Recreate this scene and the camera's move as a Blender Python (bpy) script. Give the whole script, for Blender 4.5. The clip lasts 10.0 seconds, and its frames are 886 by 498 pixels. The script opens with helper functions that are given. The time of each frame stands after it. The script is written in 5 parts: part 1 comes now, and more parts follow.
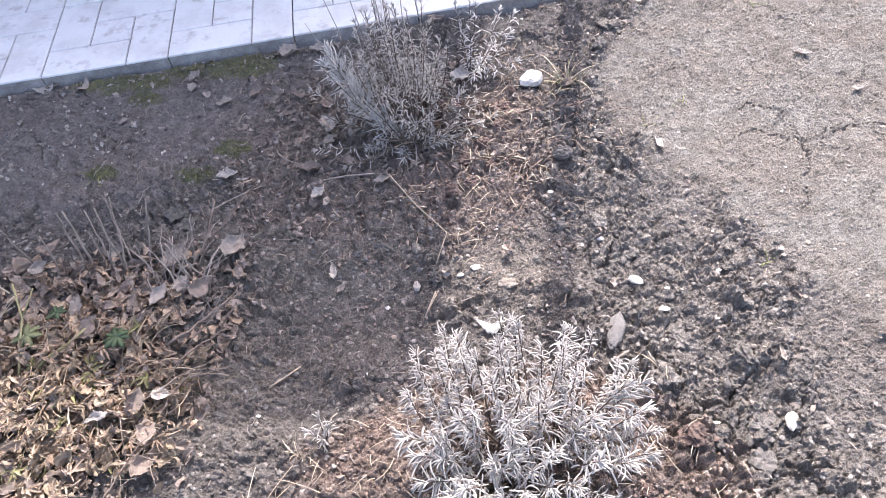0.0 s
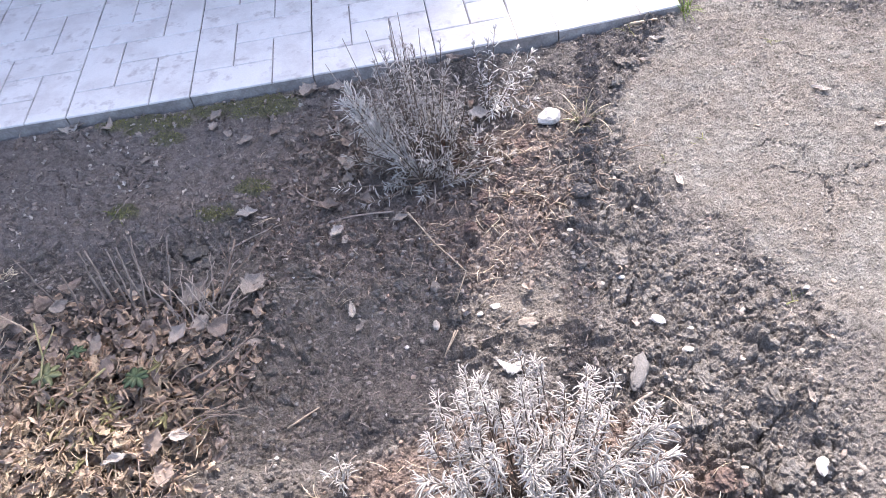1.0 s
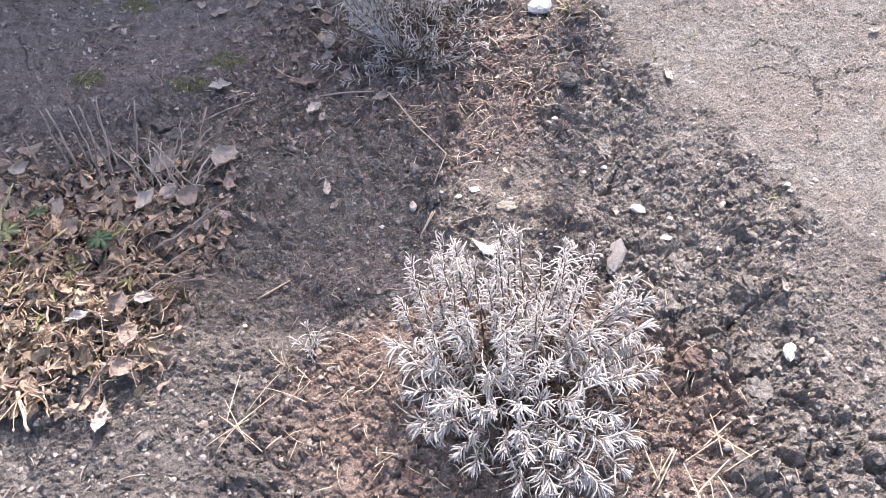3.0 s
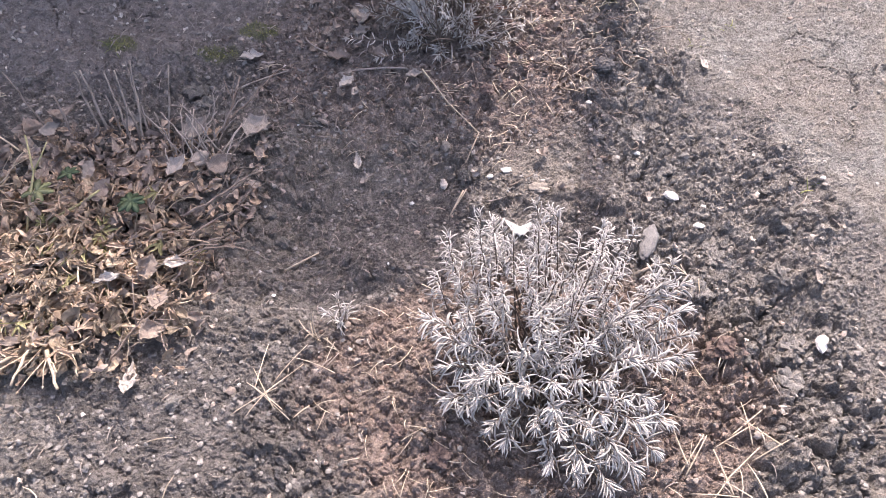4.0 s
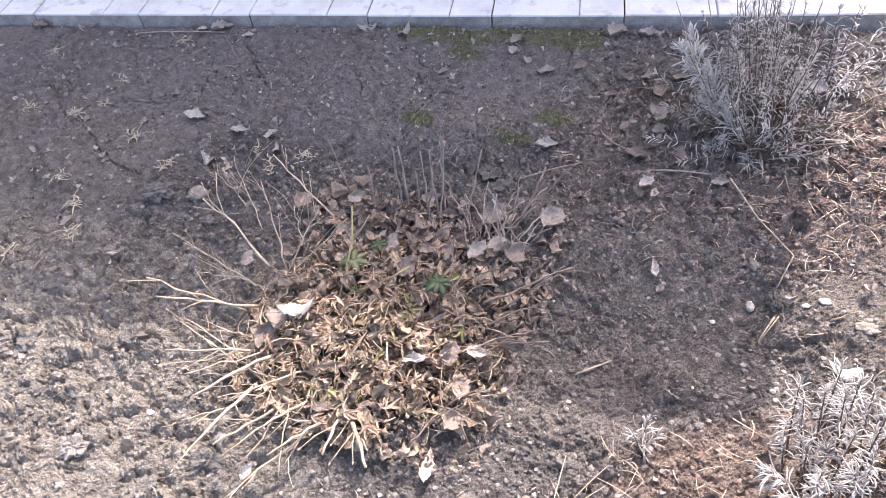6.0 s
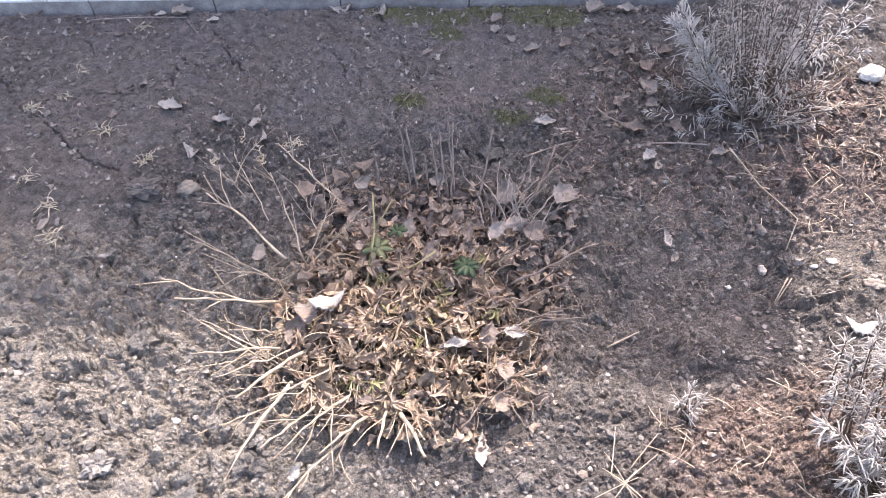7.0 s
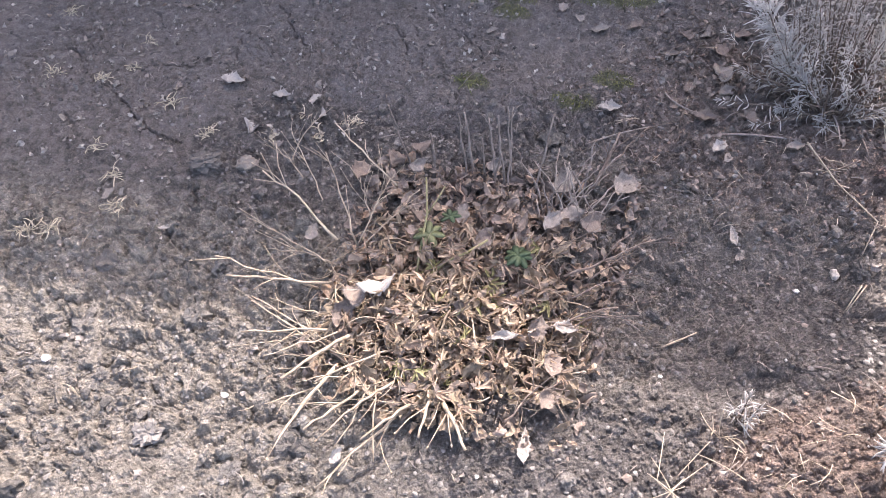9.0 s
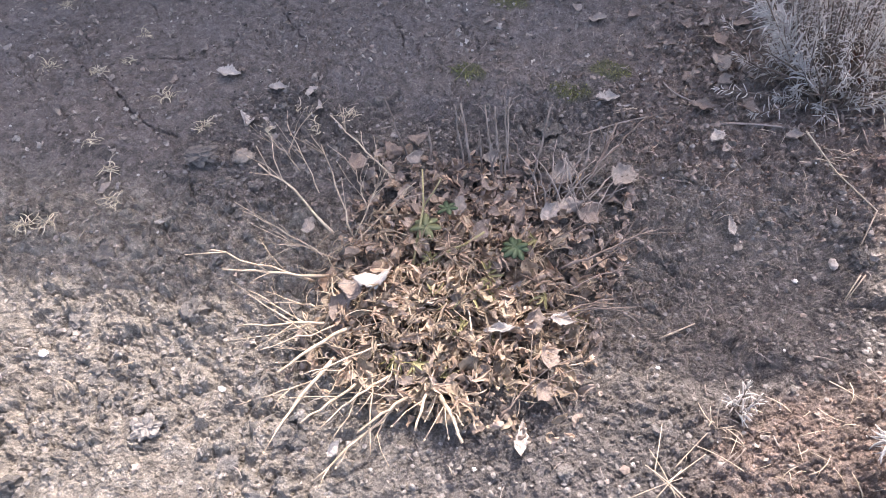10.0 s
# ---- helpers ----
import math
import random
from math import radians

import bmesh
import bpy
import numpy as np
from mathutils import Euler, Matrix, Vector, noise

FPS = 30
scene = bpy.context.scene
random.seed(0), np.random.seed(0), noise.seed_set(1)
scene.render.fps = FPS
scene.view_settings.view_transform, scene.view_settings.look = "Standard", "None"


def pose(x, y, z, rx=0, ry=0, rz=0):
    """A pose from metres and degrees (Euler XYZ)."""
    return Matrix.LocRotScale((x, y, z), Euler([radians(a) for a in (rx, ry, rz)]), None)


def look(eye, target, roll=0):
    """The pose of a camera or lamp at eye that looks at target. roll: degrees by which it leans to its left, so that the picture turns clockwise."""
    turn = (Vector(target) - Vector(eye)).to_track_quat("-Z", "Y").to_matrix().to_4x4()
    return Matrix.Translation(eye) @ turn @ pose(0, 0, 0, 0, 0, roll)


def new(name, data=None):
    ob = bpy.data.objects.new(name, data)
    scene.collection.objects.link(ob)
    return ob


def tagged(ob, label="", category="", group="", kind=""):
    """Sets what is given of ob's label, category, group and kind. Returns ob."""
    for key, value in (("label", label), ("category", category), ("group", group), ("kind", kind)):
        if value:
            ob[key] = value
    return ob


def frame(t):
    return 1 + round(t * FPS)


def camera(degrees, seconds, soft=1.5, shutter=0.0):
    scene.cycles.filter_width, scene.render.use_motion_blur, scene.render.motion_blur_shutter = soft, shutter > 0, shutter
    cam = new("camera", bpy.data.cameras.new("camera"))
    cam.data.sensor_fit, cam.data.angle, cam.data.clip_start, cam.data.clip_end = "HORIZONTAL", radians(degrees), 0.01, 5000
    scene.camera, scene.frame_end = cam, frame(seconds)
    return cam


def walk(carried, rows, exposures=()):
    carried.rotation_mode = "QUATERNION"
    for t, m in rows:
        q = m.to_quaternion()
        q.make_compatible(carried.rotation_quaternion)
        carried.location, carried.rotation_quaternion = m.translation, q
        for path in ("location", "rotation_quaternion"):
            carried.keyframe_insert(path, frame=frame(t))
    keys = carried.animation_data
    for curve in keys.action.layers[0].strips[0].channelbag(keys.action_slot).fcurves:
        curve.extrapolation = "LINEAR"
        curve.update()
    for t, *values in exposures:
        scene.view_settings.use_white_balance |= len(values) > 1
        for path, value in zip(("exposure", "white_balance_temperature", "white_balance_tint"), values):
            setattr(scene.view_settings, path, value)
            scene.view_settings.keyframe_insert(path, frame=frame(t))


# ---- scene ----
cam = camera(63.5, 10.0, 0.35)
PATH = [
    (0, (0.085, 0.294, 1.003), (-0.06, 1.54, -0.555), -8.2),
    (0.5, (0.081, 0.301, 1.009), (-0.082, 1.582, -0.519), -8.8),
    (1, (0.077, 0.306, 1.007), (-0.104, 1.621, -0.49), -9.2),
    (1.5, (0.076, 0.306, 1.001), (-0.12, 1.631, -0.484), -9.2),
    (2, (0.068, 0.3, 0.999), (-0.135, 1.624, -0.487), -8.8),
    (2.5, (0.065, 0.266, 0.956), (-0.131, 1.556, -0.56), -7.7),
    (2.7, (0.065, 0.26, 0.944), (-0.091, 1.481, -0.633), -6.3),
    (3.8, (0.034, 0.238, 0.906), (-0.064, 1.375, -0.737), -2.3),
    (4, (0.018, 0.236, 0.913), (-0.098, 1.388, -0.718), -2.2),
    (4.5, (-0.027, 0.23, 0.932), (-0.211, 1.433, -0.655), -2.2),
    (5, (-0.06, 0.255, 0.957), (-0.443, 1.44, -0.608), -6.9),
    (5.5, (-0.113, 0.282, 0.961), (-0.715, 1.44, -0.554), -11.4),
    (5.7, (-0.156, 0.282, 0.955), (-0.754, 1.461, -0.546), -9.9),
    (6.8, (-0.395, 0.24, 0.941), (-0.705, 1.45, -0.621), -4.5),
    (7, (-0.402, 0.24, 0.944), (-0.702, 1.456, -0.615), -3.8),
    (7.5, (-0.404, 0.25, 0.954), (-0.802, 1.435, -0.607), -6.6),
    (8, (-0.399, 0.262, 0.948), (-0.847, 1.421, -0.62), -7.4),
    (8.5, (-0.397, 0.27, 0.945), (-0.855, 1.405, -0.636), -7.6),
    (9, (-0.394, 0.274, 0.941), (-0.851, 1.39, -0.655), -7.8),
    (9.5, (-0.389, 0.277, 0.941), (-0.847, 1.38, -0.664), -8.2),
    (10, (-0.387, 0.28, 0.938), (-0.846, 1.375, -0.672), -8.6),
]
walk(cam, [(t, look(eye, target, roll)) for t, eye, target, roll in PATH],
     exposures=[(0.0, 1.82, 6270, 15.5), (2.6, 1.84, 6320, 16.5), (4.0, 1.66, 6520, 19.5), (4.5, 1.69, 6520, 19.5), (5.0, 1.78, 6550, 18.5), (5.5, 1.94, 6560, 18), (7.0, 1.93, 6540, 17.5), (10.0, 1.84, 6520, 17.5)])

# ---- light ----
SUN_TO = Vector((0.131, 0.991, 0)).normalized()
SUN_HEIGHT = radians(51)
world = bpy.data.worlds.new("sky")
scene.world = world
world.use_nodes = True
wn = world.node_tree
sky = wn.nodes.new("ShaderNodeTexSky")
sky.sky_type, sky.sun_disc = "NISHITA", False
sky.dust_density, sky.ozone_density = 5.0, 0.3
sky.sun_elevation, sky.sun_rotation = SUN_HEIGHT, math.atan2(SUN_TO.x, SUN_TO.y)
wn.links.new(sky.outputs[0], wn.nodes["Background"].inputs[0])
wn.nodes["Background"].inputs[1].default_value = 0.15
sun = new("sun", bpy.data.lights.new("sun", "SUN"))
sun.data.energy, sun.data.angle, sun.data.color = 2.15, radians(0.45), (1.0, 0.95, 0.89)
sun.matrix_world = look((SUN_TO * math.cos(SUN_HEIGHT) + Vector((0, 0, math.sin(SUN_HEIGHT)))) * 20, (0, 0, 0))


# ---- number fields ----
def hashed(ix, iy, seed):
    h = (ix.astype(np.int64) * 374761393 + iy.astype(np.int64) * 668265263 + seed * 974634777) & 0xFFFFFFFF
    h = ((h ^ (h >> 13)) * 1274126177) & 0xFFFFFFFF
    h = ((h ^ (h >> 15)) * 1103515245) & 0xFFFFFFFF
    return (h ^ (h >> 16)) / 4294967296.0


def vnoise(x, y, seed=0):
    ix, iy = np.floor(x), np.floor(y)
    u, v = x - ix, y - iy
    u, v = u * u * (3 - 2 * u), v * v * (3 - 2 * v)
    a, b = hashed(ix, iy, seed), hashed(ix + 1, iy, seed)
    c, d = hashed(ix, iy + 1, seed), hashed(ix + 1, iy + 1, seed)
    return (a * (1 - u) + b * u) * (1 - v) + (c * (1 - u) + d * u) * v


def fbm(x, y, seed=0, octaves=4, gain=0.5):
    out, amp, total = 0, 1.0, 0
    for n in range(octaves):
        out = out + amp * vnoise(x, y, seed + n)
        total += amp
        amp *= gain
        x, y = 1.64 * x - 1.15 * y + 17.3, 1.15 * x + 1.64 * y - 9.1
    return out / total


def voro(x, y, seed=0):
    """Nearest and second distances to scattered seeds, and a chance number for the nearest."""
    ix, iy = np.floor(x), np.floor(y)
    f1, f2, who = np.full_like(x, 9.0), np.full_like(x, 9.0), np.zeros_like(x)
    for dx in (-1, 0, 1):
        for dy in (-1, 0, 1):
            cx, cy = ix + dx, iy + dy
            px, py = cx + hashed(cx, cy, seed), cy + hashed(cx, cy, seed + 77)
            d = np.hypot(px - x, py - y)
            near = d < f1
            f2 = np.where(near, f1, np.minimum(f2, d))
            who = np.where(near, hashed(cx, cy, seed + 154), who)
            f1 = np.where(near, d, f1)
    return f1, f2, who


def lumps(x, y, size, seed):
    """Rounded crumbs and clods packed side by side, with narrow crevices, about 0 to 1 high."""
    k = 1.0 / size
    wx = x * k + 1.3 * (fbm(x * k * 1.3, y * k * 1.3, seed + 5, 3, 0.6) - 0.5)
    wy = y * k + 1.3 * (fbm(x * k * 1.3, y * k * 1.3, seed + 6, 3, 0.6) - 0.5)
    f1, f2, who = voro(wx, wy, seed)
    rim = np.clip((f2 - f1) / 0.55, 0, 1)
    return (0.3 + 0.7 * who) * (1 - (1 - rim) ** 2.2) * (0.6 + 0.8 * fbm(x * k * 2.6, y * k * 2.6, seed + 9, 3, 0.6))


def step(v, a, b):
    u = np.clip((v - a) / (b - a), 0, 1)
    return u * u * (3 - 2 * u)


def blob(x, y, cx, cy, rx, ry):
    return np.exp(-(((x - cx) / rx) ** 2 + ((y - cy) / ry) ** 2))


def near_line(x, y, pts):
    best = np.full_like(x, 9.0)
    for (ax, ay), (bx, by) in zip(pts, pts[1:]):
        u = np.clip(((x - ax) * (bx - ax) + (y - ay) * (by - ay)) / ((bx - ax) ** 2 + (by - ay) ** 2), 0, 1)
        best = np.minimum(best, np.hypot(x - ax - u * (bx - ax), y - ay - u * (by - ay)))
    return best


# ---- the plan of the ground ----
KERB_A, KERB_TURN, SLAB = Vector((-0.957, 1.653)), radians(8.7), 0.30
KERB_DIR = Vector((math.cos(KERB_TURN), math.sin(KERB_TURN)))
KERB_BACK = Vector((-KERB_DIR.y, KERB_DIR.x))
PATH_Y = [0.200, 0.913, 1.001, 1.152, 1.269, 1.461, 1.558, 1.674, 1.863, 2.141]
PATH_X = [1.250, 0.643, 0.580, 0.509, 0.436, 0.327, 0.295, 0.362, 0.518, 0.827]
RIDGE = [(0.249, 1.392), (0.303, 1.161), (0.385, 0.969), (0.403, 0.779), (0.461, 0.593), (0.573, 0.434)]


def behind_kerb(x, y):
    return (x - KERB_A.x) * KERB_BACK.x + (y - KERB_A.y) * KERB_BACK.y


def along_kerb(x, y):
    return (x - KERB_A.x) * KERB_DIR.x + (y - KERB_A.y) * KERB_DIR.y


def rise(x, y):
    return 0.022 * step(x, 0.0, 0.6) * step(y, 1.3, 1.9)


def close_by(x, y):
    """One over the bed and its surroundings, fading to nought where the plain ground goes on."""
    return 1 - step(np.maximum(np.abs(x + 0.375) - 1.40, np.abs(y - 1.22) - 0.80), 0.0, 0.12)


def zones(x, y):
    wob = close_by(x, y) * (0.09 * (fbm(x * 7, y * 7, 31) - 0.5) + 0.03 * (vnoise(x * 40, y * 40, 37) - 0.5))
    path = step(x - np.interp(y, PATH_Y, PATH_X) + wob, -0.03, 0.045)
    path = path * (1 - 0.85 * step(0.6 * x + y + wob, 2.26, 2.46))
    ridge = 1 - step(near_line(x, y, RIDGE) + wob * 0.8, 0.045, 0.125)
    ridge = np.clip(ridge * (1 - 0.85 * path) * (0.55 + 0.45 * step(y, 1.6, 1.2)) * (0.35 + 0.65 * step(y, 0.62, 0.76)), 0, 1)
    peat1 = 1 - step(np.hypot((x - 0.095) / 0.34, (y - 0.647) / 0.21) + 3 * wob, 0.8, 1.1)
    peat2 = 0.72 * (1 - step(np.hypot((x - 0.05) / 0.19, (y - 1.347) / 0.25) + 5 * wob, 0.6, 1.15))
    peat3 = 0.45 * (1 - step(np.hypot((x + 0.2) / 0.24, (y - 1.355) / 0.24) + 4 * wob, 0.7, 1.15))
    peat = np.clip(np.maximum(np.maximum(peat1, peat2), peat3) * (1 - 0.9 * path) * (1 - 0.5 * ridge), 0, 1)
    strip = step(y - 0.12 * x + wob * 1.4, 1.30, 1.43) * (1 - step(x + wob * 2, -0.32, -0.08)) + step(-x + wob * 2, 1.12, 1.32) * step(y + wob, 0.9, 1.08)
    strip = np.clip(strip, 0, 1) * (1 - peat) * (1 - path)
    flat = 0.8 * blob(x, y, 0.112, 1.045, 0.13, 0.09) + 0.9 * blob(x, y, -0.358, 0.873, 0.12, 0.14) + 0.7 * blob(x, y, -0.255, 1.119, 0.22, 0.12)
    flat = np.clip(flat, 0, 1) * (1 - path)
    moss = np.zeros_like(x)
    for mx, my, r in MOSS:
        moss = np.maximum(moss, blob(x, y, mx, my, r * 1.3, r * 0.75))
    moss = step(moss * (0.45 + 1.1 * fbm(x * 28, y * 28, 91)), 0.28, 0.62)
    return path, ridge, peat, strip, flat, moss


CRACKS = [
    (0.0035, [(0.553, 1.419), (0.610, 1.424), (0.671, 1.399), (0.695, 1.324), (0.688, 1.266), (0.672, 1.222), (0.637, 1.143)]),
    (0.0030, [(0.695, 1.324), (0.729, 1.338), (0.789, 1.354), (0.870, 1.359)]), (0.0030, [(0.554, 1.338), (0.608, 1.354), (0.695, 1.322)]),
    (0.0035, [(0.364, 1.762), (0.379, 1.794), (0.392, 1.831)]), (0.003, [(0.370, 1.766), (0.408, 1.734), (0.437, 1.675)]),
    (0.0035, [(-1.219, 1.517), (-1.165, 1.451), (-1.104, 1.399), (-1.070, 1.327)]), (0.0035, [(-1.271, 1.406), (-1.245, 1.355), (-1.225, 1.306)]),
    (0.004, [(-1.653, 1.302), (-1.588, 1.277), (-1.567, 1.227)]), (0.003, [(-1.426, 1.271), (-1.388, 1.282), (-1.302, 1.285)]),
    (0.004, [(-1.454, 1.176), (-1.388, 1.138), (-1.325, 1.097), (-1.290, 1.079), (-1.224, 1.073)]), (0.003, [(-1.352, 1.054), (-1.325, 1.097)]),
    (0.0035, [(-0.824, 1.511), (-0.773, 1.488), (-0.722, 1.445), (-0.661, 1.433)]), (0.003, [(-0.958, 1.496), (-0.906, 1.463), (-0.864, 1.390)]),
    (0.003, [(0.382, 0.735), (0.375, 0.797), (0.436, 0.861), (0.507, 0.952)]), (0.0025, [(0.375, 0.797), (0.329, 0.857), (0.310, 0.905)]),
    (0.004, [(0.254, 1.040), (0.283, 1.067), (0.302, 1.104)]), (0.0035, [(-1.149, 0.969), (-1.117, 0.917), (-1.136, 0.847)]), (0.004, [(-1.251, 0.850), (-1.177, 0.828), (-1.093, 0.836)]),
]
MOSS = [(-0.793, 1.657, 0.075), (-0.701, 1.641, 0.05), (-0.488, 1.682, 0.075), (-0.510, 1.325, 0.04), (-0.451, 1.394, 0.035), (-0.691, 1.576, 0.035), (-0.619, 1.681, 0.05), (-0.721, 1.343, 0.03)]


def crack_lines(x, y, size, seed, keep):
    wx = x + 0.06 * (fbm(x * 9, y * 9, seed + 3) - 0.5) + 0.02 * (vnoise(x * 50, y * 50, seed + 4) - 0.5)
    wy = y + 0.06 * (fbm(x * 9, y * 9, seed + 8) - 0.5) + 0.02 * (vnoise(x * 50, y * 50, seed + 9) - 0.5)
    f1, f2, _ = voro(wx / size, wy / size, seed)
    gap = (f2 - f1) * size
    some = step(fbm(x * 5, y * 5, seed + 12, 2), keep, keep + 0.08)
    return gap, some


def ground_z(x, y):
    path, ridge, peat, strip, flat, moss = zones(x, y)
    calm = np.clip(np.maximum(np.maximum(path, strip), flat * 0.35), 0, 1)
    loose = 1 - calm
    z = 0.014 * (fbm(x * 3.1, y * 3.1, 3) - 0.5) + rise(x, y)
    z = z - 0.03 * blob(x, y, -0.156, 0.969, 0.2, 0.13) - 0.035 * blob(x, y, -0.337, 0.904, 0.13, 0.15) + 0.03 * blob(x, y, 0.104, 0.695, 0.17, 0.14)
    z = z + 0.025 * blob(x, y, -0.028, 1.370, 0.2, 0.16) + 0.022 * blob(x, y, -0.651, 0.878, 0.27, 0.24) - 0.025 * blob(x, y, -0.749, 1.234, 0.32, 0.06) + 0.014 * blob(x, y, -1.129, 1.009, 0.06, 0.05)
    ledge = y - 0.972 - 0.11 * (fbm(x * 12, y * 12, 17, 4, 0.65) - 0.5)
    z = z + 0.014 * step(fbm(x * 18, y * 18, 18, 2), 0.28, 0.66) * step(ledge, -0.012, 0.008) * np.exp(-(np.maximum(ledge, 0) / 0.10) ** 2) * step(x, -0.08, 0.01) * (1 - step(x, 0.20, 0.28))
    rugged = 0.25 + 0.75 * step(fbm(x * 5, y * 5, 15, 3), 0.30, 0.56)
    grain = fbm(x * 60, y * 60, 22, 3, 0.85) - 0.5
    grain = np.where(grain < -0.1, -0.1 + 0.4 * (grain + 0.1), grain)
    crumble = fbm(x * 26, y * 26, 25, 4, 0.7) - 0.5
    crumble = np.where(crumble < -0.1, -0.1 + 0.5 * (crumble + 0.1), crumble)
    big, small, tiny = lumps(x, y, 0.040, 12), lumps(x, y, 0.020, 24), lumps(x, y, 0.0085, 28)
    crust = step(fbm(x * 9, y * 9, 55, 3), 0.48, 0.66)
    wide = lumps(x, y, 0.064, 61)
    bold = step(fbm(x * 7, y * 7, 81, 2), 0.38, 0.62)
    z = z + ridge * (0.012 + (0.014 + 0.036 * bold) * wide + (0.007 + 0.018 * bold) * big + 0.008 * small + 0.0042 * tiny + 0.006 * grain + 0.006 * crumble)
    coarse = 0.014 * rugged * wide + (0.002 + 0.014 * rugged) * big + (1 - 0.5 * crust) * (0.004 + 0.006 * rugged) * small
    coarse = np.where(coarse < 0.0115, 0.0115 + 0.75 * (coarse - 0.0115), coarse)
    z = z + loose * (1 - 0.8 * ridge) * (1 - 0.45 * peat) * (0.022 * (fbm(x * 8, y * 8, 33, 2) - 0.5) + coarse + (1 - 0.3 * crust) * 0.0042 * tiny + 0.007 * crumble + 0.0065 * grain)
    z = z + (calm - path) * ((0.002 + 0.005 * rugged) * small + 0.0026 * tiny + 0.003 * crumble)
    z = z + path * (0.002 * rugged * small + 0.0026 * tiny + 0.0015 * grain)
    z = z + calm * (0.009 * (fbm(x * 14, y * 14, 19, 5, 0.6) - 0.5) + 0.004 * crumble + 0.006 * grain)
    z = z + peat * 0.009 * (fbm(x * 60, y * 60, 21, 3, 0.8) - 0.4)
    z = z + peat * 0.007 * small + moss * 0.004
    jx = x + 0.045 * (fbm(x * 22, y * 22, 41, 4, 0.7) - 0.5)
    jy = y + 0.045 * (fbm(x * 22, y * 22, 42, 4, 0.7) - 0.5)
    for width, pts in CRACKS:
        thin = 0.26 if pts[0][0] > 0.34 else 0.60
        w = width * (0.9 * vnoise(x * 30, y * 30, 43) + 0.05) * thin
        z = z - 0.011 * (0.6 if thin < 0.4 else 1.1) * (1 - step(near_line(jx, jy, pts), w * 0.4, w + 0.0010))
    gap, some = crack_lines(x, y, 0.11, 40, 0.48)
    z = z - (0.003 * path + 0.007 * strip) * some * (1 - step(gap, 0.0003, 0.0024))
    gap, some = crack_lines(x, y, 0.13, 60, 0.42)
    z = z - 0.017 * ridge * some * (1 - step(gap, 0.001, 0.006))
    under = step(behind_kerb(x, y), -0.012, 0.006) * (1 - step(along_kerb(x, y), 1.49, 1.51))
    z = close_by(x, y) * (z - rise(x, y)) + rise(x, y)
    z = z - close_by(x, y) * (0.019 * (1 - 0.75 * calm) + 0.018 * ridge - 0.012 * step(behind_kerb(x, y), -0.14, -0.02) * step(x, -0.3, 0.2))
    return z * (1 - under) + under * (rise(x, y) - 0.02)


GRID = {}


def lay(x, y):
    """Heights read from the finished ground sheet."""
    xs, ys, zz = GRID["x"], GRID["y"], GRID["z"]
    i = np.clip(np.searchsorted(xs, x) - 1, 0, len(xs) - 2)
    j = np.clip(np.searchsorted(ys, y) - 1, 0, len(ys) - 2)
    u, v = (x - xs[i]) / (xs[i + 1] - xs[i]), (y - ys[j]) / (ys[j + 1] - ys[j])
    return (zz[j, i] * (1 - u) + zz[j, i + 1] * u) * (1 - v) + (zz[j + 1, i] * (1 - u) + zz[j + 1, i + 1] * u) * v


def gz(x, y):
    return float(lay(float(x), float(y)))


# ---- materials ----
def material(name):
    m = bpy.data.materials.new(name)
    m.use_nodes = True
    return m, m.node_tree, m.node_tree.nodes["Principled BSDF"]


def node(nt, kind, **inputs):
    n = nt.nodes.new(kind)
    for key, value in inputs.items():
        sock = n.inputs[key.replace("_", " ")]
        if hasattr(value, "is_output"):
            nt.links.new(value, sock)
        else:
            sock.default_value = value
    return n


def noise_tex(nt, where, scale, detail=4.0, rough=0.6):
    return node(nt, "ShaderNodeTexNoise", Vector=where, Scale=scale, Detail=detail, Roughness=rough)


def ramp(nt, value, *stops):
    r = nt.nodes.new("ShaderNodeValToRGB")
    nt.links.new(value, r.inputs[0])
    while len(r.color_ramp.elements) < len(stops):
        r.color_ramp.elements.new(0.5)
    for e, (at, c) in zip(r.color_ramp.elements, stops):
        e.position, e.color = at, (*c, 1)
    return r.outputs[0]


def mix(nt, fac, a, b, how="MIX"):
    m = nt.nodes.new("ShaderNodeMix")
    m.data_type, m.blend_type = "RGBA", how
    for sock, value in ((m.inputs[0], fac), (m.inputs[6], a), (m.inputs[7], b)):
        if hasattr(value, "is_output"):
            nt.links.new(value, sock)
        else:
            sock.default_value = (*value, 1) if isinstance(value, tuple) else value
    return m.outputs[2]


def bump(nt, bsdf, height, strength=0.5, distance=0.002):
    b = node(nt, "ShaderNodeBump", Strength=strength, Distance=distance, Height=height)
    nt.links.new(b.outputs[0], bsdf.inputs["Normal"])


